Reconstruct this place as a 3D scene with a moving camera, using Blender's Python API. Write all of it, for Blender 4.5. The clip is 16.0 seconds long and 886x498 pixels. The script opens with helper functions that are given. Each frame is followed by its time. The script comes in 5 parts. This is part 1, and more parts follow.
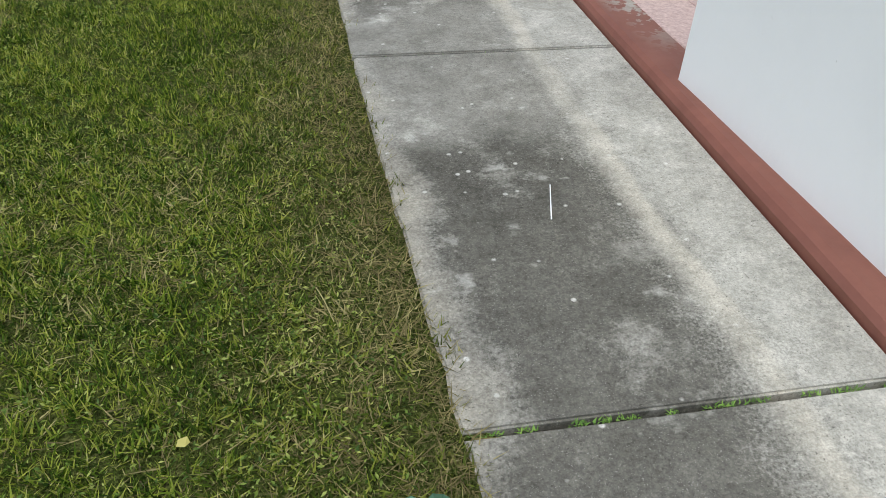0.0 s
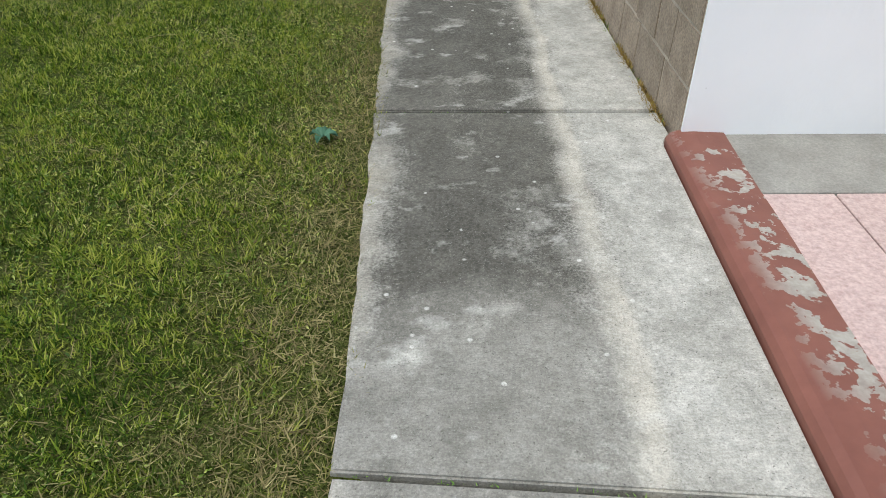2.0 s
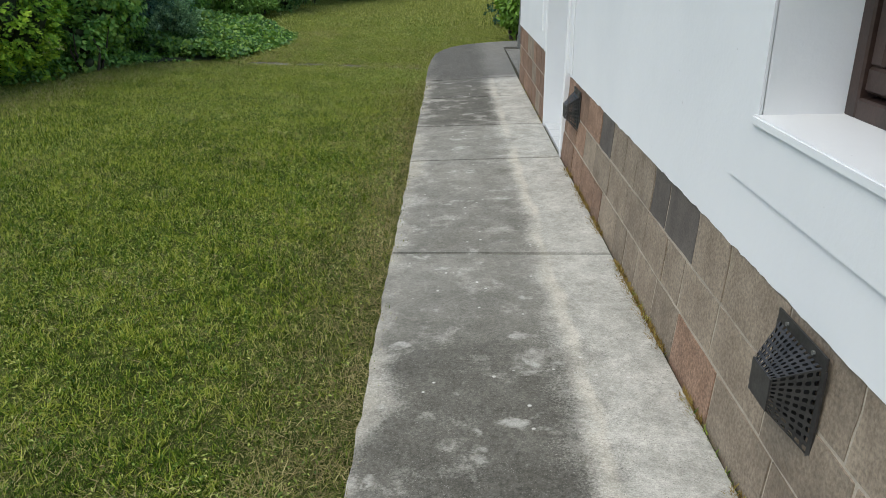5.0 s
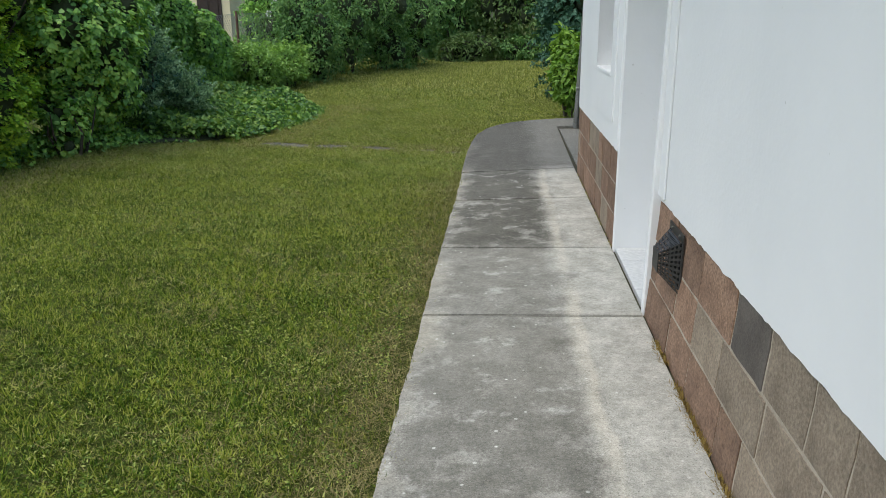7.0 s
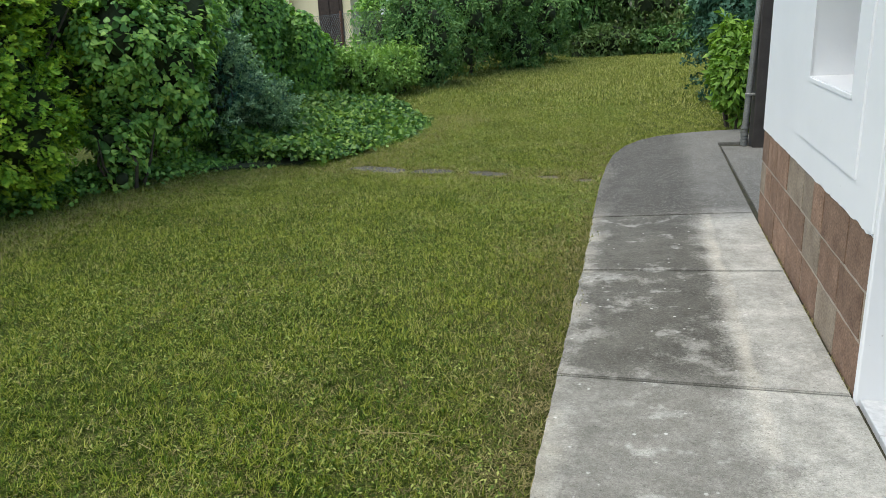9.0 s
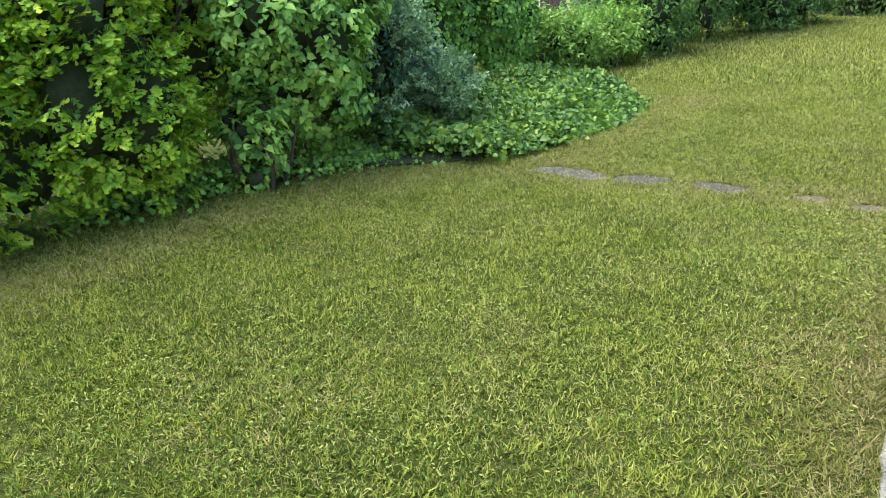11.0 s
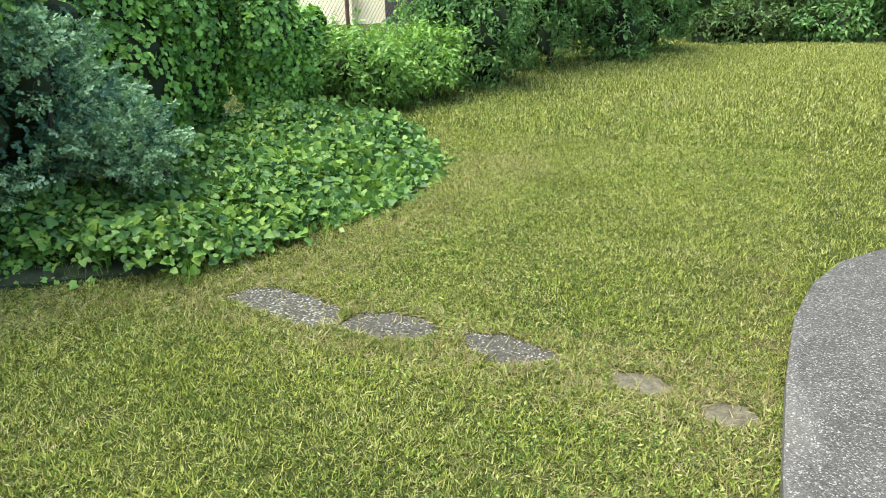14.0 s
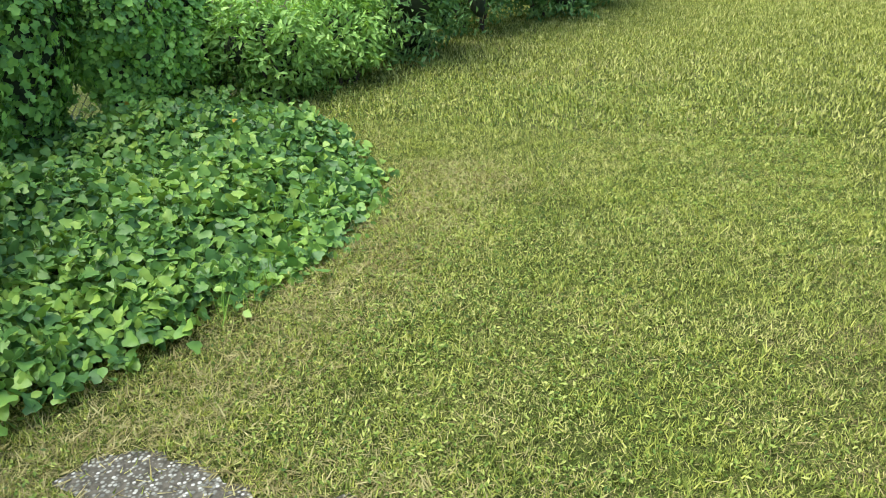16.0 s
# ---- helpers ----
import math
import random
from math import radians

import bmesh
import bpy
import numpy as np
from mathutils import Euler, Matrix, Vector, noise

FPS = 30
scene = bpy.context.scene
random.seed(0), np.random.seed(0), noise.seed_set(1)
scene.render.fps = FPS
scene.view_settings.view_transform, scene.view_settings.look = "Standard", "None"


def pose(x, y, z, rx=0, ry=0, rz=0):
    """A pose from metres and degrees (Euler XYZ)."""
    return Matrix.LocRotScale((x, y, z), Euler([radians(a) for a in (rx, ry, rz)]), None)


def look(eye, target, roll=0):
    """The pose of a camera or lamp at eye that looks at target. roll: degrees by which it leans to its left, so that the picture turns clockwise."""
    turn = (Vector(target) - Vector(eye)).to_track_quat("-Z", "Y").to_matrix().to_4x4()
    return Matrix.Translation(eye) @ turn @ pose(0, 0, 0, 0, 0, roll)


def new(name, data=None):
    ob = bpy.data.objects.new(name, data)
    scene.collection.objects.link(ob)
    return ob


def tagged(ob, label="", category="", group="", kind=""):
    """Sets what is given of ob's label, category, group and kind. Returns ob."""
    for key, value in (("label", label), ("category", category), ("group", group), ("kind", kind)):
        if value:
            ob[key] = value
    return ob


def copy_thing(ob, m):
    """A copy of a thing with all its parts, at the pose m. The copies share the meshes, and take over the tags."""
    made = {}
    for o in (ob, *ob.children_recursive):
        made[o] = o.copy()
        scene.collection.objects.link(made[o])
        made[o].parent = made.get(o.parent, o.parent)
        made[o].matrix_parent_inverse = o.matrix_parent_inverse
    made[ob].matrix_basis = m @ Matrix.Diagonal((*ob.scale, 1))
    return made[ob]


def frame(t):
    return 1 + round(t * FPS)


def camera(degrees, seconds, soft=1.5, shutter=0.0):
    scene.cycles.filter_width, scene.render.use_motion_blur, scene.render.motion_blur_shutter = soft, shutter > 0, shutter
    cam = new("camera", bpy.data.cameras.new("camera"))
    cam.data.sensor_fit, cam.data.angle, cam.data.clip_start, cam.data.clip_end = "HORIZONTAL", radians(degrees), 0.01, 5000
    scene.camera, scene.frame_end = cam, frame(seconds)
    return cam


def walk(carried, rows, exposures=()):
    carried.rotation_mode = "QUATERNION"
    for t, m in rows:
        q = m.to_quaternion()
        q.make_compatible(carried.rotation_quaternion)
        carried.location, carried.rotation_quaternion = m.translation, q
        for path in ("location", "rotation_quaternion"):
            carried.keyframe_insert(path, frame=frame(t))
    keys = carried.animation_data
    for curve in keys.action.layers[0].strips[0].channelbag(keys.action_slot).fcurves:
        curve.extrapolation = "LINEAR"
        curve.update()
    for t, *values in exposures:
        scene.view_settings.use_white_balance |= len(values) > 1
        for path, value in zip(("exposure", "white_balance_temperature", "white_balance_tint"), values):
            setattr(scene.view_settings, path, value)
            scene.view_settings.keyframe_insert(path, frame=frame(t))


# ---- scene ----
cam = camera(61.3, 16.0, 0.8)
PATH = [
    (0, (0.155, 0.534, 1.182), (0.529, 2.072, -0.041), 2.6),
    (0.5, (0.33, 0.933, 1.182), (0.706, 2.348, -0.181), 1.3),
    (1, (0.498, 1.359, 1.181), (0.689, 2.829, -0.162), 2.4),
    (1.2, (0.521, 1.556, 1.204), (0.698, 3.042, -0.123), 2.6),
    (1.5, (0.556, 1.859, 1.204), (0.715, 3.346, -0.124), 3.0),
    (2, (0.653, 2.323, 1.31), (0.698, 3.949, 0.146), 0.5),
    (2.5, (0.738, 2.838, 1.35), (0.747, 4.576, 0.361), 1.0),
    (3, (0.732, 3.372, 1.392), (0.782, 5.16, 0.497), -0.1),
    (3.5, (0.73, 3.873, 1.397), (0.705, 5.709, 0.605), -1.0),
    (4, (0.772, 4.341, 1.429), (0.702, 6.2, 0.693), -0.1),
    (4.5, (0.752, 4.836, 1.469), (0.745, 6.695, 0.731), -0.4),
    (6.8, (0.858, 7.163, 1.479), (0.691, 9.06, 0.869), -0.7),
    (7, (0.856, 7.331, 1.484), (0.699, 9.237, 0.897), -0.6),
    (7.5, (0.829, 7.801, 1.506), (0.71, 9.709, 0.917), -1.0),
    (8, (0.877, 8.304, 1.478), (0.628, 10.215, 0.945), -2.1),
    (8.5, (0.825, 8.791, 1.475), (0.46, 10.683, 0.937), -1.4),
    (9, (0.748, 9.307, 1.502), (0.252, 11.152, 0.908), -2.8),
    (9.5, (0.709, 9.862, 1.48), (0.021, 11.639, 0.87), -2.7),
    (10, (0.601, 10.355, 1.453), (-0.137, 12.106, 0.827), -1.1),
    (10.2, (0.557, 10.539, 1.469), (-0.225, 12.265, 0.828), -2.1),
    (12.3, (0.186, 12.143, 1.486), (-1.008, 13.608, 0.831), -2.4),
    (12.5, (0.188, 12.345, 1.482), (-0.914, 13.893, 0.857), -2.0),
    (13, (0.173, 12.858, 1.533), (-0.648, 14.566, 0.894), -1.6),
    (13.5, (0.211, 13.428, 1.52), (-0.552, 15.155, 0.86), -2.1),
    (14, (0.191, 13.944, 1.536), (-0.534, 15.683, 0.865), -1.4),
    (14.5, (0.104, 14.401, 1.563), (-0.583, 16.148, 0.872), -2.3),
    (15, (-0.042, 14.856, 1.534), (-0.814, 16.544, 0.789), -2.4),
    (15.5, (-0.371, 15.209, 1.502), (-1.025, 16.927, 0.714), -0.8),
    (16, (-0.622, 15.494, 1.506), (-1.124, 17.265, 0.723), -2.7),
]
EXPOSURES = [(0.0, 0.42, 6550, 4.0), (1.0, 0.38, 6550, 4.0), (2.0, 0.66, 6550, 4.0), (2.5, 0.78, 6550, 4.0), (3.0, 0.74, 6550, 4.0), (4.0, 0.62, 6550, 4.0), (8.5, 0.66, 6550, 4.0), (9.5, 1.18, 6550, 3.5), (10.2, 1.48, 6550, 3.5), (12.3, 1.95, 6550, 4.0), (14.0, 1.88, 6550, 4.0), (16.0, 1.78, 6550, 3.5)]
walk(cam, [(t, look(eye, target, roll)) for t, eye, target, roll in PATH], EXPOSURES)

# ---- light ----
world = bpy.data.worlds.new("overcast_sky")
scene.world = world
world.use_nodes = True
wnt = world.node_tree
sky = wnt.nodes.new("ShaderNodeTexSky")
sky.sky_type = "NISHITA"
sky.sun_disc = False
sky.sun_elevation = radians(65)
sky.sun_rotation = radians(242)
sky.air_density, sky.dust_density, sky.ozone_density = 1.0, 2.2, 1.0
wnt.links.new(sky.outputs[0], wnt.nodes["Background"].inputs["Color"])
wnt.nodes["Background"].inputs["Strength"].default_value = 0.12
sun = new("sun", bpy.data.lights.new("sun", "SUN"))
sun.data.energy, sun.data.angle, sun.data.color = 1.5, radians(60), (1.0, 0.975, 0.93)
sun.matrix_world = look((-4.2, 4.0, 12), (0, 8, 0))


# ---- materials ----
def mat(name):
    m = bpy.data.materials.new(name)
    m.use_nodes = True
    nt = m.node_tree
    return m, nt, nt.nodes["Principled BSDF"]


def node(nt, kind, **values):
    n = nt.nodes.new(kind)
    for key, value in values.items():
        n.inputs[key.replace("_", " ")].default_value = value
    return n


def coords(nt, scale=(1, 1, 1)):
    tc = nt.nodes.new("ShaderNodeTexCoord")
    mp = nt.nodes.new("ShaderNodeMapping")
    mp.inputs["Scale"].default_value = scale
    nt.links.new(tc.outputs["Object"], mp.inputs["Vector"])
    return mp.outputs["Vector"]


def noise_tex(nt, vec, scale, detail=4.0, rough=0.6, distortion=0.0):
    n = node(nt, "ShaderNodeTexNoise", Scale=scale, Detail=detail, Roughness=rough, Distortion=distortion)
    nt.links.new(vec, n.inputs["Vector"])
    return n.outputs["Fac"]


def ramp(nt, fac, stops):
    r = nt.nodes.new("ShaderNodeValToRGB")
    els = r.color_ramp.elements
    while len(els) < len(stops):
        els.new(0.5)
    for e, (p, c) in zip(els, stops):
        e.position, e.color = p, (*c, 1) if len(c) == 3 else c
    nt.links.new(fac, r.inputs["Fac"])
    return r.outputs["Color"]


def grey(a, b):
    return [(a, (0, 0, 0)), (b, (1, 1, 1))]


def mixc(nt, fac, a, b, mode="MIX"):
    m = nt.nodes.new("ShaderNodeMix")
    m.data_type, m.blend_type = "RGBA", mode
    for sock, v in ((m.inputs[0], fac), (m.inputs[6], a), (m.inputs[7], b)):
        if isinstance(v, (int, float)):
            sock.default_value = v
        elif isinstance(v, tuple):
            sock.default_value = (*v, 1)
        else:
            nt.links.new(v, sock)
    return m.outputs[2]


def maths(nt, op, a, b=0.0, clamp=False):
    m = nt.nodes.new("ShaderNodeMath")
    m.operation, m.use_clamp = op, clamp
    for sock, v in zip(m.inputs, (a, b)):
        if isinstance(v, (int, float)):
            sock.default_value = v
        else:
            nt.links.new(v, sock)
    return m.outputs[0]


def bump(nt, bsdf, height, strength=0.4, distance=0.01):
    b = node(nt, "ShaderNodeBump", Strength=strength, Distance=distance)
    nt.links.new(height, b.inputs["Height"])
    nt.links.new(b.outputs["Normal"], bsdf.inputs["Normal"])


def speckled(name, dark, light, scale=6.0, fine=90.0, rough=0.85, relief=0.3, metal=0.0, island=0.0, objvar=0.0, grit=0.35):
    """Two-scale mottled surface."""
    m, nt, b = mat(name)
    v = coords(nt)
    c = ramp(nt, noise_tex(nt, v, scale, 6), [(0.3, dark), (0.7, light)])
    f = noise_tex(nt, v, fine, 3)
    c = mixc(nt, grit, c, ramp(nt, f, [(0.3, (0.25, 0.25, 0.25)), (0.7, (0.75, 0.75, 0.75))]), "OVERLAY")
    for amount, kind, out in ((objvar, "ShaderNodeObjectInfo", "Random"), (island, "ShaderNodeNewGeometry", "Random Per Island")):
        if amount:
            g = nt.nodes.new(kind)
            lo, hi = 1 - amount, 1 + amount
            c = mixc(nt, 1.0, c, ramp(nt, g.outputs[out], [(0, (lo, lo, lo)), (1, (hi, hi, hi))]), "MULTIPLY")
    nt.links.new(c, b.inputs["Base Color"])
    b.inputs["Roughness"].default_value = rough
    b.inputs["Metallic"].default_value = metal
    if relief:
        bump(nt, b, f, relief, 0.004)
    return m


def leafy(name, shades, patch=1.2, rough=0.5, sheer=0.25, dry=0.0, spread=0.5):
    """Leaf with a shade of its own per island, drifting from place to place."""
    m, nt, b = mat(name)
    v = coords(nt)
    g = nt.nodes.new("ShaderNodeNewGeometry")
    f = maths(nt, "ADD", maths(nt, "MULTIPLY", maths(nt, "ADD", maths(nt, "SUBTRACT", g.outputs["Random Per Island"], 0.5), 0.25 / spread), spread), maths(nt, "ADD", maths(nt, "MULTIPLY", noise_tex(nt, v, patch, 3), 0.65), maths(nt, "SUBTRACT", maths(nt, "MULTIPLY", noise_tex(nt, v, patch * 8, 2), 0.6), 0.33)))
    if spread > 0.5:
        f = maths(nt, "ADD", f, maths(nt, "MULTIPLY", maths(nt, "SUBTRACT", noise_tex(nt, v, 42.0, 3), 0.5), 1.2))
    if dry:
        sep = nt.nodes.new("ShaderNodeSeparateXYZ")
        nt.links.new(v, sep.inputs[0])
        wob = maths(nt, "ADD", sep.outputs["Y"], maths(nt, "MULTIPLY", noise_tex(nt, v, 0.5, 4), 8.0))
        far = ramp(nt, maths(nt, "MULTIPLY", wob, 0.03), [(0.36, (0, 0, 0)), (0.75, (1, 1, 1))])
        f = maths(nt, "ADD", f, maths(nt, "MULTIPLY", far, dry))
    n = len(shades)
    c = ramp(nt, f, [(0.15 + 0.75 * i / (n - 1), s) for i, s in enumerate(shades)])
    nt.links.new(c, b.inputs["Base Color"])
    b.inputs["Roughness"].default_value = rough
    b.inputs["Specular IOR Level"].default_value = 0.3
    tr = nt.nodes.new("ShaderNodeBsdfTranslucent")
    nt.links.new(mixc(nt, 1.0, c, (1.0, 1.0, 0.45), "MULTIPLY"), tr.inputs["Color"])
    mx = nt.nodes.new("ShaderNodeMixShader")
    mx.inputs[0].default_value = sheer
    out = nt.nodes["Material Output"]
    nt.links.new(b.outputs[0], mx.inputs[1])
    nt.links.new(tr.outputs[0], mx.inputs[2])
    nt.links.new(mx.outputs[0], out.inputs["Surface"])
    return m


def turf(name, fresh, thatch, straw=0.0):
    """Grass blade: greens that differ from blade to blade and tuft to tuft, browned in patches and along the path, drier uphill."""
    m, nt, b = mat(name)
    v = coords(nt)
    sep = nt.nodes.new("ShaderNodeSeparateXYZ")
    nt.links.new(v, sep.inputs[0])
    g = nt.nodes.new("ShaderNodeNewGeometry")
    own = maths(nt, "MULTIPLY", maths(nt, "SUBTRACT", g.outputs["Random Per Island"], 0.5), 1.05)
    tuft = maths(nt, "MULTIPLY", maths(nt, "SUBTRACT", noise_tex(nt, v, 17.0, 4, 0.7), 0.5), 1.7)
    patch = maths(nt, "MULTIPLY", maths(nt, "SUBTRACT", noise_tex(nt, v, 1.6, 5, 0.65), 0.5), 1.1)
    f = maths(nt, "ADD", maths(nt, "ADD", own, tuft), maths(nt, "ADD", patch, 0.5))
    n = len(fresh)
    c = ramp(nt, f, [(0.05 + 0.9 * i / (n - 1), k) for i, k in enumerate(fresh)])
    # dead thatch
    rim = ramp(nt, maths(nt, "ADD", sep.outputs["X"], maths(nt, "MULTIPLY", noise_tex(nt, v, 2.3, 4), 0.9)), [(0.28, (0, 0, 0)), (0.85, (1, 1, 1))])
    rim = maths(nt, "MULTIPLY", rim, ramp(nt, maths(nt, "MULTIPLY", sep.outputs["Y"], 0.05), [(0.70, (1, 1, 1)), (0.86, (0, 0, 0))]))
    brown = ramp(nt, maths(nt, "ADD", noise_tex(nt, v, 2.7, 5, 0.65), maths(nt, "MULTIPLY", own, 0.25)), [(0.52, (0, 0, 0)), (0.64, (1, 1, 1))])
    up = ramp(nt, maths(nt, "MULTIPLY", maths(nt, "ADD", sep.outputs["Y"], maths(nt, "MULTIPLY", noise_tex(nt, v, 0.5, 4), 8.0)), 0.03), [(0.42, (0, 0, 0)), (0.8, (1, 1, 1))])
    dead = maths(nt, "ADD", maths(nt, "MULTIPLY", rim, 0.3), maths(nt, "ADD", maths(nt, "MULTIPLY", brown, 0.34), maths(nt, "ADD", maths(nt, "MULTIPLY", up, 0.3), straw)), True)
    pick = maths(nt, "LESS_THAN", noise_tex(nt, v, 160.0, 1, 0.5), maths(nt, "ADD", maths(nt, "MULTIPLY", dead, 0.5), 0.27))
    c = mixc(nt, maths(nt, "MULTIPLY", pick, maths(nt, "ADD", 0.25, dead, True)), c, ramp(nt, maths(nt, "ADD", own, 0.5), [(0.2 + 0.3 * i, k) for i, k in enumerate(thatch)]))
    c = mixc(nt, maths(nt, "MULTIPLY", up, 0.62), c, mixc(nt, maths(nt, "ADD", own, 0.5, True), (0.20, 0.24, 0.055), (0.60, 0.61, 0.21)))
    # blades darker and browner by the path
    c = mixc(nt, maths(nt, "MULTIPLY", rim, 0.42), c, (0.085, 0.085, 0.028))
    nt.links.new(c, b.inputs["Base Color"])
    b.inputs["Roughness"].default_value = 0.65
    b.inputs["Specular IOR Level"].default_value = 0.12
    tr = nt.nodes.new("ShaderNodeBsdfTranslucent")
    nt.links.new(mixc(nt, 1.0, c, (1.0, 1.0, 0.45), "MULTIPLY"), tr.inputs["Color"])
    mx = nt.nodes.new("ShaderNodeMixShader")
    mx.inputs[0].default_value = 0.3
    nt.links.new(b.outputs[0], mx.inputs[1])
    nt.links.new(tr.outputs[0], mx.inputs[2])
    nt.links.new(mx.outputs[0], nt.nodes["Material Output"].inputs["Surface"])
    return m


def concrete_path():
    """Pale concrete with dark algae in the walked band, a pale run beside it, lichen spots and broom ridges."""
    m, nt, b = mat("weathered_concrete")
    v = coords(nt)
    sep = nt.nodes.new("ShaderNodeSeparateXYZ")
    nt.links.new(v, sep.inputs[0])
    warp = maths(nt, "MULTIPLY", maths(nt, "SUBTRACT", noise_tex(nt, v, 1.6, 6, 0.65), 0.5), 0.75)
    x = maths(nt, "ADD", sep.outputs["X"], warp)
    base = ramp(nt, noise_tex(nt, v, 3.0, 8, 0.7), [(0.3, (0.35, 0.338, 0.302)), (0.7, (0.51, 0.495, 0.448))])
    # stained band, its right side following the pale run
    lead = maths(nt, "ADD", maths(nt, "MULTIPLY", maths(nt, "MINIMUM", sep.outputs["Y"], 8.0), 0.018), 0.15)
    yy = maths(nt, "MULTIPLY", maths(nt, "ADD", sep.outputs["Y"], maths(nt, "MULTIPLY", warp, 0.9)), 0.05)
    xs = maths(nt, "MULTIPLY", x, 0.5)
    speck = maths(nt, "MULTIPLY", maths(nt, "SUBTRACT", noise_tex(nt, v, 110.0, 2, 0.7), 0.5), 0.34)
    lobe = maths(nt, "MULTIPLY", maths(nt, "SUBTRACT", noise_tex(nt, v, 5.5, 4, 0.6), 0.5), 0.30)
    xd = maths(nt, "MULTIPLY", maths(nt, "SUBTRACT", maths(nt, "ADD", maths(nt, "ADD", sep.outputs["X"], speck), maths(nt, "ADD", lobe, maths(nt, "MULTIPLY", warp, 0.35))), lead), 0.5)
    d1 = ramp(nt, maths(nt, "ADD", xs, maths(nt, "MULTIPLY", speck, 0.3)), [(0.19, (0, 0, 0)), (0.27, (1, 1, 1))])
    d2 = ramp(nt, xd, [(0.42, (1, 1, 1)), (0.515, (0, 0, 0))])
    far = ramp(nt, maths(nt, "MULTIPLY", sep.outputs["Y"], 0.05), [(0.745, (0, 0, 0)), (0.765, (1, 1, 1))])
    band = maths(nt, "MULTIPLY", d1, d2)
    # how far the algae has taken each slab
    worn = ramp(nt, yy, [(y / 20, (k, k, k)) for y, k in ((1.0, 0.85), (2.55, 1.0), (2.75, 0.55), (3.75, 0.55), (4.0, 1.0), (7.9, 1.0), (8.4, 0.75), (9.0, 0.65), (9.2, 0.78), (10.9, 0.62), (11.2, 0.6), (12.25, 0.6), (12.45, 1.0), (15.0, 0.95))])
    lime = ramp(nt, maths(nt, "ADD", noise_tex(nt, v, 3.4, 6, 0.7), maths(nt, "MULTIPLY", speck, 0.5)), [(0.33, (0.42, 0.42, 0.42)), (0.45, (1, 1, 1))])
    stain = maths(nt, "MULTIPLY", maths(nt, "MULTIPLY", band, lime), worn)
    dark = ramp(nt, noise_tex(nt, v, 75.0, 3, 0.8), [(0.3, (0.040, 0.038, 0.031)), (0.7, (0.132, 0.125, 0.106))])
    c = mixc(nt, maths(nt, "MULTIPLY", stain, 0.97), base, dark)
    # dark licks beside the run
    lick = ramp(nt, noise_tex(nt, coords(nt, (1.6, 0.7, 1)), 3.1, 5, 0.62), [(0.56, (0, 0, 0)), (0.70, (1, 1, 1))])
    c = mixc(nt, maths(nt, "MULTIPLY", lick, 0.30), c, (0.17, 0.165, 0.14))
    # thin grime over the rest
    gr = ramp(nt, noise_tex(nt, v, 1.1, 5), [(0.42, (0, 0, 0)), (0.75, (1, 1, 1))])
    c = mixc(nt, maths(nt, "MULTIPLY", gr, 0.25), c, (0.27, 0.255, 0.215))
    # brownish rim along the grass
    edge = ramp(nt, xs, [(0.19, (1, 1, 1)), (0.25, (0, 0, 0))])
    c = mixc(nt, maths(nt, "MULTIPLY", edge, 0.5), c, (0.27, 0.24, 0.18))
    # pale run
    w2 = maths(nt, "MULTIPLY", maths(nt, "SUBTRACT", noise_tex(nt, v, 2.2, 5), 0.5), 0.13)
    xr = maths(nt, "SUBTRACT", maths(nt, "ADD", sep.outputs["X"], w2), lead)
    run = ramp(nt, xr, [(0.89, (0, 0, 0)), (0.95, (1, 1, 1)), (0.975, (1, 1, 1)), (1.06, (0, 0, 0))])
    run = mixc(nt, maths(nt, "GREATER_THAN", sep.outputs["Y"], 15.1), run, (0, 0, 0))
    brk = ramp(nt, noise_tex(nt, coords(nt, (1, 0.5, 1)), 1.6, 4), grey(0.36, 0.52))
    c = mixc(nt, maths(nt, "MULTIPLY", maths(nt, "MULTIPLY", run, brk), 0.7), c, (0.53, 0.495, 0.425))
    # lichen
    sp = nt.nodes.new("ShaderNodeTexVoronoi")
    sp.inputs["Scale"].default_value = 26
    nt.links.new(v, sp.inputs["Vector"])
    pick = nt.nodes.new("ShaderNodeSeparateColor")
    nt.links.new(sp.outputs["Color"], pick.inputs[0])
    dot = maths(nt, "MULTIPLY", ramp(nt, sp.outputs["Distance"], [(0.14, (1, 1, 1)), (0.24, (0, 0, 0))]), maths(nt, "GREATER_THAN", pick.outputs[0], 0.93))
    c = mixc(nt, maths(nt, "MULTIPLY", dot, 0.75), c, (0.62, 0.61, 0.57))
    lw = ramp(nt, noise_tex(nt, coords(nt, (1.0, 1.25, 1)), 4.2, 5, 0.62), [(0.60, (0, 0, 0)), (0.66, (1, 1, 1))])
    c = mixc(nt, maths(nt, "MULTIPLY", maths(nt, "MULTIPLY", lw, 0.48), maths(nt, "SUBTRACT", 1.0, maths(nt, "MULTIPLY", far, 0.7))), c, (0.50, 0.49, 0.45))
    f = noise_tex(nt, v, 170.0, 2, 0.7)
    c = mixc(nt, 0.35, c, ramp(nt, noise_tex(nt, v, 48.0, 3, 0.75), [(0.3, (0.28, 0.28, 0.28)), (0.7, (0.72, 0.72, 0.72))]), "OVERLAY")
    c = mixc(nt, 0.45, c, ramp(nt, f, [(0.25, (0.2, 0.2, 0.2)), (0.75, (0.8, 0.8, 0.8))]), "OVERLAY")
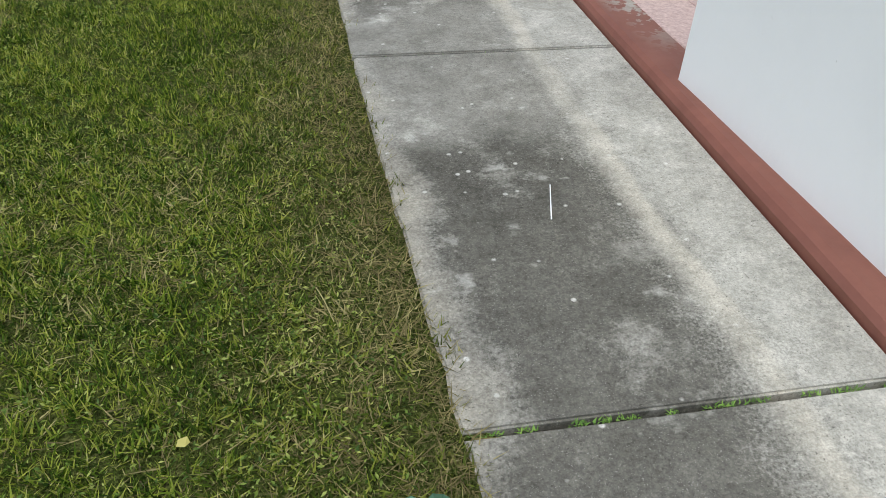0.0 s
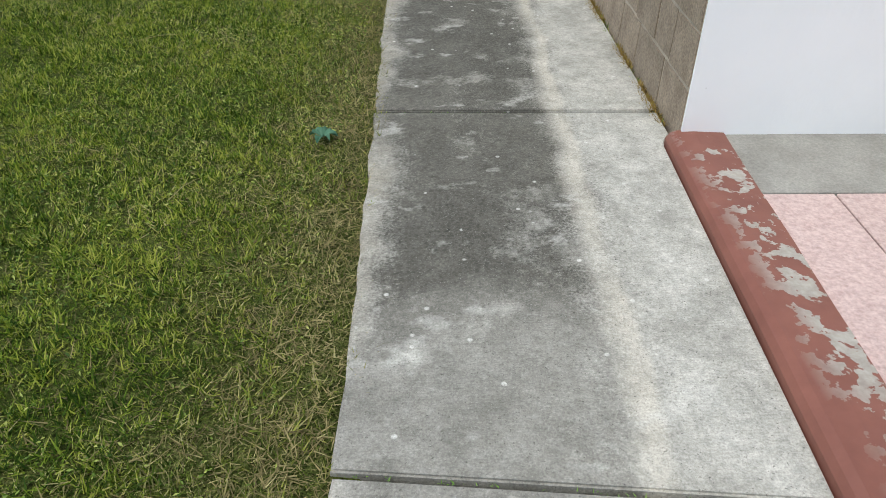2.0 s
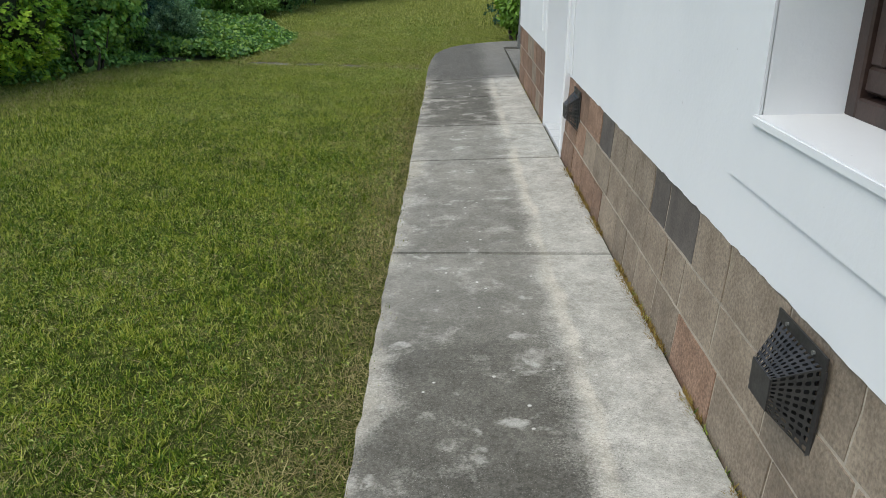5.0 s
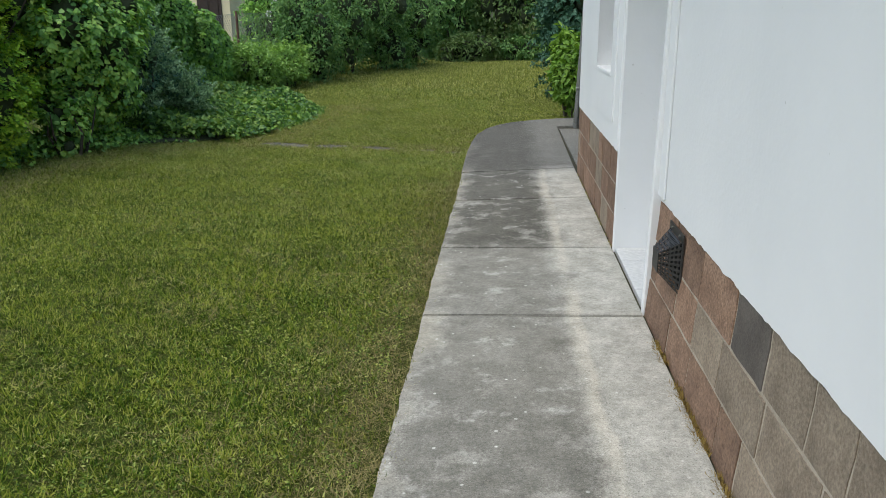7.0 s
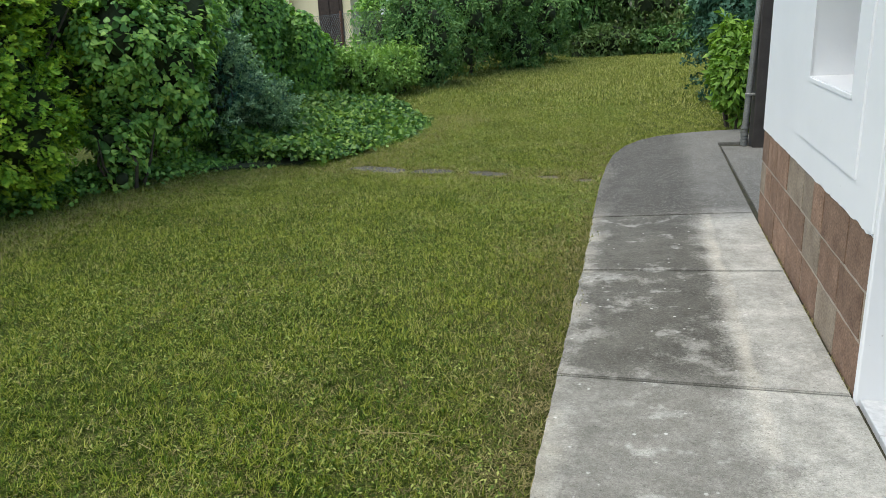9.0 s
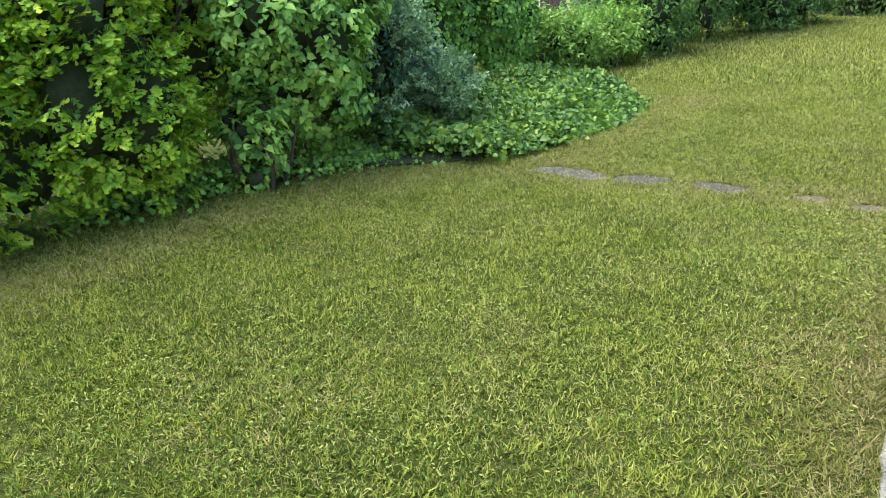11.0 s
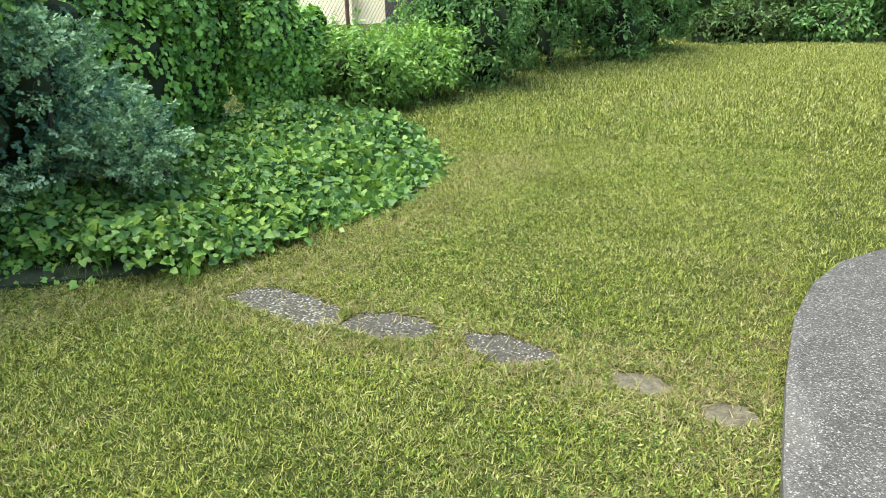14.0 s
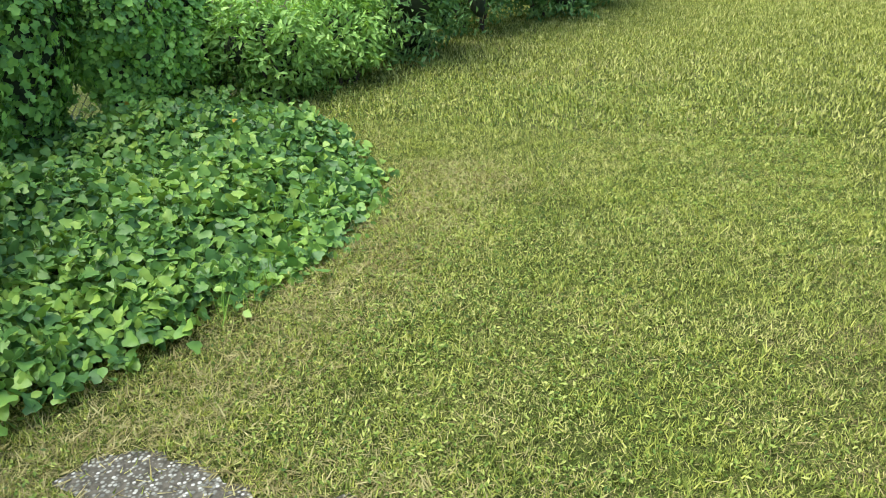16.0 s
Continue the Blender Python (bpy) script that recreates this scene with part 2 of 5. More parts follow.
    # clouded finish, dark pits and pale grit
    c = mixc(nt, 0.6, c, ramp(nt, noise_tex(nt, v, 7.5, 6, 0.72), [(0.32, (0.32, 0.32, 0.31)), (0.68, (0.68, 0.68, 0.69))]), "OVERLAY")
    pit = ramp(nt, noise_tex(nt, v, 230.0, 2, 0.6), [(0.64, (0, 0, 0)), (0.70, (1, 1, 1))])
    c = mixc(nt, maths(nt, "MULTIPLY", pit, 0.55), c, (0.42, 0.41, 0.38))
    hole = ramp(nt, noise_tex(nt, v, 120.0, 3, 0.6), [(0.30, (1, 1, 1)), (0.36, (0, 0, 0))])
    c = mixc(nt, maths(nt, "MULTIPLY", hole, 0.6), c, (0.045, 0.042, 0.034))
    # bare gravel of the last slab
    ag = nt.nodes.new("ShaderNodeTexVoronoi")
    ag.inputs["Scale"].default_value = 170
    nt.links.new(v, ag.inputs["Vector"])
    tone = nt.nodes.new("ShaderNodeSeparateColor")
    nt.links.new(ag.outputs["Color"], tone.inputs[0])
    gravel = mixc(nt, 0.24, ramp(nt, tone.outputs[0], [(0.0, (0.028, 0.026, 0.022)), (0.55, (0.08, 0.075, 0.064)), (0.85, (0.14, 0.132, 0.115)), (1.0, (0.40, 0.39, 0.36))]), c, "MIX")
    c = mixc(nt, far, c, gravel)
    nt.links.new(c, b.inputs["Base Color"])
    b.inputs["Roughness"].default_value = 0.9
    b.inputs["Specular IOR Level"].default_value = 0.25
    wv = node(nt, "ShaderNodeTexWave", Scale=30.0, Distortion=1.5, Detail=2.0)
    wv.bands_direction = "Y"
    nt.links.new(v, wv.inputs["Vector"])
    h = maths(nt, "ADD", maths(nt, "MULTIPLY", wv.outputs["Fac"], 0.09), maths(nt, "ADD", f, noise_tex(nt, v, 9.0, 5)))
    bump(nt, b, h, 0.45, 0.006)
    return m


def flaking_paint():
    """Red floor paint, flaked off the top to bare concrete."""
    m, nt, b = mat("flaking_red_paint")
    v = coords(nt)
    red = ramp(nt, noise_tex(nt, v, 7.0, 5), [(0.3, (0.185, 0.066, 0.046)), (0.7, (0.24, 0.09, 0.063))])
    sep = nt.nodes.new("ShaderNodeSeparateXYZ")
    nt.links.new(v, sep.inputs[0])
    top = ramp(nt, maths(nt, "SUBTRACT", sep.outputs["X"], 1.0), [(0.56, (0, 0, 0)), (0.66, (1, 1, 1))])
    ys = ramp(nt, maths(nt, "MULTIPLY", sep.outputs["Y"], 0.1), [(0.30, (0, 0, 0)), (0.36, (1, 1, 1))])
    fl = ramp(nt, noise_tex(nt, v, 13.0, 5, 0.6), [(0.52, (0, 0, 0)), (0.535, (1, 1, 1))])
    k = maths(nt, "MULTIPLY", maths(nt, "MULTIPLY", top, ys), fl)
    c = mixc(nt, k, red, ramp(nt, noise_tex(nt, v, 40.0), [(0.3, (0.30, 0.27, 0.23)), (0.7, (0.44, 0.41, 0.36))]))
    nt.links.new(c, b.inputs["Base Color"])
    b.inputs["Roughness"].default_value = 0.55
    bump(nt, b, maths(nt, "SUBTRACT", noise_tex(nt, v, 30.0), k), 0.3, 0.004)
    return m


def plaster():
    m, nt, b = mat("white_painted_plaster")
    v = coords(nt)
    c = ramp(nt, noise_tex(nt, v, 1.4, 5), [(0.3, (0.82, 0.825, 0.83)), (0.7, (0.87, 0.872, 0.875))])
    sp = ramp(nt, noise_tex(nt, v, 34.0, 2, 0.5), [(0.76, (1, 1, 1)), (0.80, (0.62, 0.60, 0.56))])
    c = mixc(nt, 0.6, c, sp, "MULTIPLY")
    nt.links.new(c, b.inputs["Base Color"])
    b.inputs["Roughness"].default_value = 0.75
    bump(nt, b, maths(nt, "ADD", noise_tex(nt, v, 45.0, 4), maths(nt, "MULTIPLY", noise_tex(nt, v, 5.0, 3), 2.0)), 0.2, 0.006)
    return m


def lawn_soil():
    m, nt, b = mat("lawn_floor")
    v = coords(nt)
    c = ramp(nt, noise_tex(nt, v, 2.2, 6), [(0.3, (0.045, 0.058, 0.014)), (0.7, (0.105, 0.112, 0.032))])
    f = noise_tex(nt, v, 150.0, 4, 0.75)
    c = mixc(nt, 0.5, c, ramp(nt, noise_tex(nt, v, 38.0, 4, 0.7), [(0.35, (0.03, 0.05, 0.008)), (0.5, (0.1, 0.14, 0.025)), (0.65, (0.26, 0.26, 0.09))]))
    c = mixc(nt, 0.95, c, ramp(nt, f, [(0.35, (0.05, 0.05, 0.05)), (0.68, (0.92, 0.92, 0.92))]), "OVERLAY")
    nt.links.new(c, b.inputs["Base Color"])
    b.inputs["Roughness"].default_value = 1.0
    b.inputs["Specular IOR Level"].default_value = 0.1
    bump(nt, b, f, 0.8, 0.02)
    return m


CONCRETE = concrete_path()
RED = flaking_paint()
WHITE = plaster()
SOIL = lawn_soil()
JOINT = speckled("mossy_joint_dirt", (0.02, 0.018, 0.012), (0.07, 0.065, 0.03), 9, 60)
MORTAR = speckled("tan_mortar", (0.34, 0.29, 0.225), (0.47, 0.405, 0.325), 9, 120)
TAUPE = speckled("taupe_split_block", (0.20, 0.155, 0.112), (0.325, 0.262, 0.194), 7, 85, 0.95, 0.9, objvar=0.17, grit=0.6)
RUST = speckled("rust_brown_block", (0.17, 0.10, 0.064), (0.30, 0.19, 0.128), 9, 85, 0.95, 0.9, objvar=0.2, grit=0.8)
SLATE = speckled("dark_grey_block", (0.08, 0.068, 0.058), (0.15, 0.128, 0.11), 6, 110, 0.9, 0.7, objvar=0.12)
PINK = speckled("pink_terrazzo", (0.44, 0.31, 0.285), (0.60, 0.46, 0.425), 40, 90, 0.7, 0.4, objvar=0.05)
GREY_CONC = speckled("grey_concrete", (0.22, 0.21, 0.185), (0.36, 0.345, 0.31), 4, 120, 0.9, 0.4)


def gravel_slab(name, pale):
    """Worn concrete with bared pebbles, dirt between them."""
    m, nt, b = mat(name)
    v = coords(nt)
    cell = nt.nodes.new("ShaderNodeTexVoronoi")
    cell.inputs["Scale"].default_value = 62
    nt.links.new(v, cell.inputs["Vector"])
    tone = nt.nodes.new("ShaderNodeSeparateColor")
    nt.links.new(cell.outputs["Color"], tone.inputs[0])
    stone = ramp(nt, tone.outputs[0], [(0.0, (0.115, 0.118, 0.10)), (0.5, (0.235, 0.238, 0.20)), (1.0, (0.50, 0.50, 0.45))])
    dirt = ramp(nt, noise_tex(nt, v, 40.0, 4), [(0.3, (0.035, 0.03, 0.02)), (0.7, (0.11, 0.10, 0.075))])
    gap = ramp(nt, maths(nt, "ADD", cell.outputs["Distance"], maths(nt, "MULTIPLY", noise_tex(nt, v, 9.0, 4, 0.65), pale)), [(0.5, (0, 0, 0)), (0.72, (1, 1, 1))])
    nt.links.new(mixc(nt, gap, stone, dirt), b.inputs["Base Color"])
    b.inputs["Roughness"].default_value = 0.95
    bump(nt, b, maths(nt, "SUBTRACT", 1.0, cell.outputs["Distance"]), 0.7, 0.006)
    return m


STONE = gravel_slab("gravelly_grey_slab", 0.45)
STONE_DULL = gravel_slab("dirty_gravelly_slab", 0.66)
WHITE_TILE = speckled("white_glazed_tile", (0.54, 0.55, 0.56), (0.62, 0.625, 0.63), 3, 40, 0.3, 0.05)
STEEL = speckled("dark_grey_steel", (0.045, 0.043, 0.042), (0.085, 0.08, 0.077), 20, 150, 0.5, 0.1, 0.6)
BLACK = speckled("painted_duct_dark", (0.006, 0.006, 0.006), (0.012, 0.012, 0.012), 5, 50, 0.9, 0)
WOOD = speckled("dark_brown_wood", (0.028, 0.016, 0.012), (0.06, 0.034, 0.026), 8, 90, 0.45, 0.15)
DARK_POST = speckled("dark_weathered_post", (0.022, 0.018, 0.016), (0.05, 0.042, 0.037), 5, 60, 0.7, 0.3)
ZINC = speckled("grey_zinc_pipe", (0.20, 0.20, 0.19), (0.30, 0.30, 0.285), 6, 80, 0.45, 0.1, 0.5)
RUSTY = speckled("rusty_fence_steel", (0.10, 0.05, 0.035), (0.20, 0.10, 0.07), 12, 90, 0.8, 0.2, 0.2)
WIRE = speckled("galvanised_wire", (0.20, 0.21, 0.20), (0.32, 0.33, 0.32), 10, 90, 0.5, 0, 0.5)
BARK = speckled("shrub_bark", (0.055, 0.042, 0.03), (0.12, 0.095, 0.07), 14, 90, 0.9, 0.6)
BEIGE = speckled("cream_render", (0.78, 0.66, 0.42), (0.85, 0.74, 0.52), 1.5, 40, 0.85, 0.2)
ROOF = speckled("brown_roof_tiles", (0.12, 0.06, 0.045), (0.2, 0.1, 0.07), 4, 30, 0.85, 0.4)
BLUE = speckled("blue_plastic", (0.02, 0.13, 0.5), (0.03, 0.17, 0.6), 3, 40, 0.4, 0)
GRASS = turf("mown_grass", [(0.028, 0.062, 0.006), (0.070, 0.130, 0.012), (0.145, 0.222, 0.022), (0.270, 0.325, 0.042), (0.38, 0.41, 0.08)], [(0.13, 0.112, 0.042), (0.30, 0.26, 0.11), (0.60, 0.54, 0.30)])
DRY = leafy("dry_cut_grass", [(0.15, 0.125, 0.045), (0.3, 0.265, 0.105), (0.5, 0.46, 0.22)], 1.5, 0.7, 0.2)
MOSS = leafy("rusty_brown_moss", [(0.12, 0.075, 0.02), (0.24, 0.16, 0.045), (0.36, 0.28, 0.09)], 2.5, 0.9, 0.1)
THATCH = leafy("brown_thatch", [(0.09, 0.075, 0.03), (0.20, 0.17, 0.07), (0.38, 0.33, 0.15)], 1.5, 0.8, 0.15)
CLOVER = leafy("lawn_weed_leaves", [(0.050, 0.105, 0.014), (0.130, 0.215, 0.030), (0.25, 0.335, 0.06), (0.44, 0.48, 0.14)], 1.5, 0.5, 0.3, 0.0, 0.75)
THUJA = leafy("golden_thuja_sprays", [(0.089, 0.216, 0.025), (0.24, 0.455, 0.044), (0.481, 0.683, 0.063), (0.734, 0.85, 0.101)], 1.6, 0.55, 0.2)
LILAC = leafy("lilac_leaves", [(0.113, 0.259, 0.062), (0.24, 0.453, 0.107), (0.395, 0.634, 0.14), (0.605, 0.765, 0.177)], 1.2, 0.42, 0.25)
JUNIPER = leafy("blue_juniper_needles", [(0.089, 0.174, 0.083), (0.254, 0.425, 0.226), (0.608, 0.811, 0.467)], 1.5, 0.6, 0.1)
IVY = leafy("ivy_leaves", [(0.065, 0.173, 0.041), (0.156, 0.321, 0.07), (0.286, 0.519, 0.105), (0.494, 0.766, 0.152)], 1.6, 0.4, 0.2)
COVER = leafy("ground_cover_leaves", [(0.030, 0.085, 0.022), (0.080, 0.185, 0.045), (0.170, 0.315, 0.062), (0.31, 0.445, 0.085)], 1.2, 0.38, 0.25)
WEED = leafy("weed_leaves", [(0.125, 0.253, 0.058), (0.25, 0.438, 0.101), (0.425, 0.621, 0.173)], 1.2, 0.5, 0.3)
HEDGE = leafy("hedge_leaves", [(0.055, 0.135, 0.042), (0.110, 0.240, 0.068), (0.190, 0.350, 0.105), (0.31, 0.48, 0.15)], 1.0, 0.5, 0.2)
DARKGREEN = leafy("dark_conifer_sprays", [(0.024, 0.082, 0.049), (0.061, 0.154, 0.091), (0.112, 0.224, 0.143)], 1.5, 0.55, 0.1)
LIGHTLEAF = leafy("light_shrub_leaves", [(0.09, 0.195, 0.03), (0.18, 0.33, 0.045), (0.285, 0.45, 0.075)], 1.5, 0.45, 0.3)
WOODS = leafy("far_tree_leaves", [(0.061, 0.122, 0.037), (0.143, 0.235, 0.072), (0.265, 0.367, 0.143)], 0.6, 0.6, 0.25)
# inner growth as darker copies, shade put into the colour; thuja also less golden
SHADED_THUJA = leafy("shaded_thuja_sprays", [(0.057, 0.129, 0.021), (0.144, 0.288, 0.043), (0.288, 0.475, 0.057)], 1.6, 0.55, 0.2)
SHADED_LILAC = leafy("shaded_lilac_leaves", [(0.074, 0.179, 0.052), (0.15, 0.329, 0.09), (0.239, 0.463, 0.12)], 1.2, 0.45, 0.25)
# dark fill whose colour paints shade inside shrubs; also on the ground cover sheet
SHADE_FILL = speckled("inner_shade_fill", (0.02, 0.03, 0.012), (0.045, 0.06, 0.025), 6, 40, 1.0, 0.3)


def glass():
    m, nt, b = mat("window_glass")
    b.inputs["Base Color"].default_value = (0.9, 0.95, 0.95, 1)
    b.inputs["Roughness"].default_value = 0.03
    b.inputs["Transmission Weight"].default_value = 0.9
    return m


GLASS = glass()


# ---- mesh helpers ----
def mesh_of(name, bm, material):
    me = bpy.data.meshes.new(name)
    bm.to_mesh(me)
    bm.free()
    me.materials.append(material)
    return me


def thing(name, bm, material, label="", category="", group="", kind=""):
    return tagged(new(name, mesh_of(name, bm, material)), label, category, group, kind)


def part(name, bm, material, parent, label=""):
    ob = new(name, mesh_of(name, bm, material))
    ob.parent = parent
    return tagged(ob, label)


def empty(name, at, label="", category="", group="", kind=""):
    ob = new(name)
    ob.location = at
    bpy.context.view_layer.update()
    return tagged(ob, label, category, group, kind)


def box(lo, hi, bevel=0.0, bm=None, segments=1):
    bm = bm or bmesh.new()
    lo, hi = Vector(lo), Vector(hi)
    made = bmesh.ops.create_cube(bm, size=1.0, matrix=Matrix.LocRotScale((lo + hi) / 2, None, hi - lo))
    if bevel:
        edges = list({e for v in made["verts"] for e in v.link_edges})
        bmesh.ops.bevel(bm, geom=edges, offset=bevel, segments=segments, affect="EDGES")
    return bm


def tube(a, b, r0, r1=None, sides=8, bm=None):
    bm = bm or bmesh.new()
    a, b = Vector(a), Vector(b)
    q = (b - a).to_track_quat("Z", "Y")
    bmesh.ops.create_cone(bm, cap_ends=True, segments=sides, radius1=r0, radius2=r0 if r1 is None else r1, depth=(b - a).length, matrix=Matrix.LocRotScale((a + b) / 2, q, None))
    return bm


def prism(points, z0, z1, bm=None):
    """Upright prism over a plan outline; z0, z1: numbers or functions of (x, y)."""
    bm = bm or bmesh.new()
    lo = z0 if callable(z0) else lambda x, y: z0
    hi = z1 if callable(z1) else lambda x, y: z1
    bot = [bm.verts.new((x, y, lo(x, y))) for x, y in points]
    top = [bm.verts.new((x, y, hi(x, y))) for x, y in points]
    n = len(points)
    bm.faces.new(top)
    bm.faces.new(bot[::-1])
    for i in range(n):
        bm.faces.new((bot[i], bot[(i + 1) % n], top[(i + 1) % n], top[i]))
    bmesh.ops.recalc_face_normals(bm, faces=bm.faces)
    return bm


def ground_z(x, y):
    """Height of the lawn: level beside the path, rising to the hedge and to the far end."""
    x, y = np.asarray(x, float), np.asarray(y, float)
    rise = 0.32 * (1 - np.exp(-(np.maximum(0, y - 17.6) / 4.6) ** 1.5))
    dip = 0.07 * np.exp(-((y - 16.9) / 1.2) ** 2) * np.clip((x + 3.6) / 1.0, 0, 1)
    rise = np.minimum(rise, np.where(x < -4.6, 0.30 + 0.5 * np.clip((x + 6.6) / 2, 0, 1), 0.8))
    return -0.075 + 0.03 * np.clip(-x - 0.5, 0, 6) + rise - dip + 0.012 * np.sin(1.7 * x + 0.6 * y) * np.sin(0.9 * y)


def gz(x, y):
    return float(ground_z(x, y))


def scatter_mesh(name, template, faces, places, right, up, out, size):
    """One mesh from a leaf template (n, 3) set at places with axes right, up, out."""
    t = np.asarray(template, float)
    k, n = len(t), len(places)
    s = size[:, None, None]
    co = places[:, None, :] + s * (t[None, :, 0, None] * right[:, None, :] + t[None, :, 1, None] * up[:, None, :] + t[None, :, 2, None] * out[:, None, :])
    f = np.asarray(faces, int)
    idx = (np.arange(n)[:, None, None] * k + f[None]).reshape(-1)
    me = bpy.data.meshes.new(name)
    me.vertices.add(n * k)
    me.vertices.foreach_set("co", co.reshape(-1).astype(np.float32))
    me.loops.add(len(idx))
    me.loops.foreach_set("vertex_index", idx.astype(np.int32))
    m = n * len(f)
    me.polygons.add(m)
    me.polygons.foreach_set("loop_start", (np.arange(m) * f.shape[1]).astype(np.int32))
    me.update(calc_edges=True)
    return me


def unit(v):
    return v / np.maximum(np.linalg.norm(v, axis=1, keepdims=True), 1e-6)


# leaf templates: x across, y along, z out of the leaf
HEART = ([(0, 0.06, -0.02), (-0.16, -0.03, 0.07), (-0.36, 0.06, 0.1), (-0.42, 0.3, 0.09), (-0.3, 0.6, 0.05), (0, 1.08, -0.2), (0.3, 0.6, 0.05), (0.42, 0.3, 0.09), (0.36, 0.06, 0.1), (0.16, -0.03, 0.07), (0, 0.42, -0.03)], [(0, 10, 1), (1, 10, 2), (2, 10, 3), (3, 10, 4), (4, 10, 5), (5, 10, 6), (6, 10, 7), (7, 10, 8), (8, 10, 9), (9, 10, 0)])
OVAL = ([(0, 0, 0), (-0.2, 0.45, 0.06), (0, 1, -0.1), (0.2, 0.45, 0.06)], [(0, 3, 2), (0, 2, 1)])
LOBED = ([(0, 0, 0), (-0.5, 0.1, 0.06), (-0.28, 0.42, 0.02), (-0.46, 0.72, 0.06), (0, 1.0, -0.08), (0.46, 0.72, 0.06), (0.28, 0.42, 0.02), (0.5, 0.1, 0.06)], [(0, 2, 1), (0, 4, 2), (2, 4, 3), (0, 6, 4), (4, 6, 5), (0, 7, 6)])
SPRAY = ([(0, 0, 0), (0.035, 0.5, 0.02), (-0.035, 0.5, 0.02), (0, 1.0, -0.1), (0.34, 0.55, 0.05), (-0.34, 0.55, 0.05), (0.26, 0.95, 0.0), (-0.26, 0.95, 0.0), (0.05, 0.2, 0), (-0.05, 0.2, 0), (0.26, 0.28, 0.05), (-0.26, 0.28, 0.05)],
         [(0, 1, 2), (2, 1, 3), (8, 4, 1), (9, 2, 5), (1, 6, 3), (2, 3, 7), (0, 10, 8), (0, 9, 11)])
ROUND = ([(0, 0, 0), (-0.3, 0.22, 0.07), (-0.34, 0.58, 0.06), (0, 1, -0.08), (0.34, 0.58, 0.06), (0.3, 0.22, 0.07), (0, 0.45, -0.02)], [(0, 6, 1), (1, 6, 2), (2, 6, 3), (3, 6, 4), (4, 6, 5), (5, 6, 0)])
IVYLEAF = ([(0, 0.08, 0), (-0.3, -0.06, 0.05), (-0.52, 0.2, 0.03), (-0.36, 0.46, 0.09), (-0.3, 0.72, 0.04), (0, 1.0, -0.1), (0.3, 0.72, 0.04), (0.36, 0.46, 0.09), (0.52, 0.2, 0.03), (0.3, -0.06, 0.05), (0, 0.45, -0.03)], [(0, 10, 1), (1, 10, 2), (2, 10, 3), (3, 10, 4), (4, 10, 5), (5, 10, 6), (6, 10, 7), (7, 10, 8), (8, 10, 9), (9, 10, 0)])


def leaves(name, template, places, facing, size, parent, material, droop=0.35, jitter=0.6, label=""):
    """A crown of leaves: each lies with its face towards facing and its tip outwards and down."""
    n = len(places)
    out = unit(facing + jitter * np.random.normal(size=(n, 3)))
    tip = np.random.normal(size=(n, 3)) * 0.8 + facing * 0.4
    tip[:, 2] -= droop
    up = unit(tip - out * np.sum(tip * out, axis=1, keepdims=True))
    right = np.cross(up, out)
    me = scatter_mesh(name, template[0], template[1], places, right, up, out, size * np.random.uniform(0.65, 1.25, n))
    me.materials.append(material)
    ob = new(name, me)
    ob.parent = parent
    return tagged(ob, label, kind="stuff")


def lumpy(count, centre, radii, lumps, seed, shell=0.35, low=-1.0):
    """Places and facings in the outer shell of a lumpy blob made of several ellipsoids."""
    rng = np.random.default_rng(seed)
    c0, r0 = np.array(centre), np.array(radii)
    dirs = unit(rng.normal(size=(lumps, 3)))
    cs = c0 + dirs * r0 * rng.uniform(0.35, 0.78, (lumps, 1))
    rs = r0 * rng.uniform(0.28, 0.5, (lumps, 1))
    cs, rs = np.vstack([c0[None], cs]), np.vstack([0.72 * r0[None], rs])
    w = np.prod(rs, axis=1) ** (2 / 3)
    k = rng.choice(len(cs), count, p=w / w.sum())
    d = unit(rng.normal(size=(count, 3)))
    p = cs[k] + d * rs[k] * (1 - shell * rng.random((count, 1)) ** 1.5)
    inside = np.zeros(count, bool)
    for c, r in zip(cs, rs):
        inside |= np.sum(((p - c) / (0.68 * r)) ** 2, axis=1) < 1
    keep = ~inside & (p[:, 2] > ground_z(p[:, 0], p[:, 1]) + 0.03)
    face = unit((p - c0) / r0 + 0.8 * d + np.array((0, 0, 0.55)))
    return p[keep], face[keep], (cs, rs)


def clustered(p, face, per, radius, stretch, seed):
    """Gathers leaves into twig tips: per leaves round each of some of the places, drawn out along the facing."""
    rng = np.random.default_rng(seed)
    k = rng.choice(len(p), max(1, len(p) // per), replace=False)
    c, f = np.repeat(p[k], per, axis=0), np.repeat(face[k], per, axis=0)
    axis = unit(f + np.repeat(rng.normal(0, 0.45, (len(k), 3)), per, axis=0))
    off = rng.normal(0, 1, c.shape)
    off *= radius * rng.random((len(c), 1)) ** 0.4 / np.linalg.norm(off, axis=1, keepdims=True)
    along = rng.random((len(c), 1))
    q = c + off * (1 - 0.6 * along * (stretch > 0)) + axis * stretch * (along - 0.35)
    keep = q[:, 2] > ground_z(q[:, 0], q[:, 1]) + 0.02
    return q[keep], unit(0.6 * f + off / radius + 0.5 * np.array((0, 0, 1.0)))[keep]


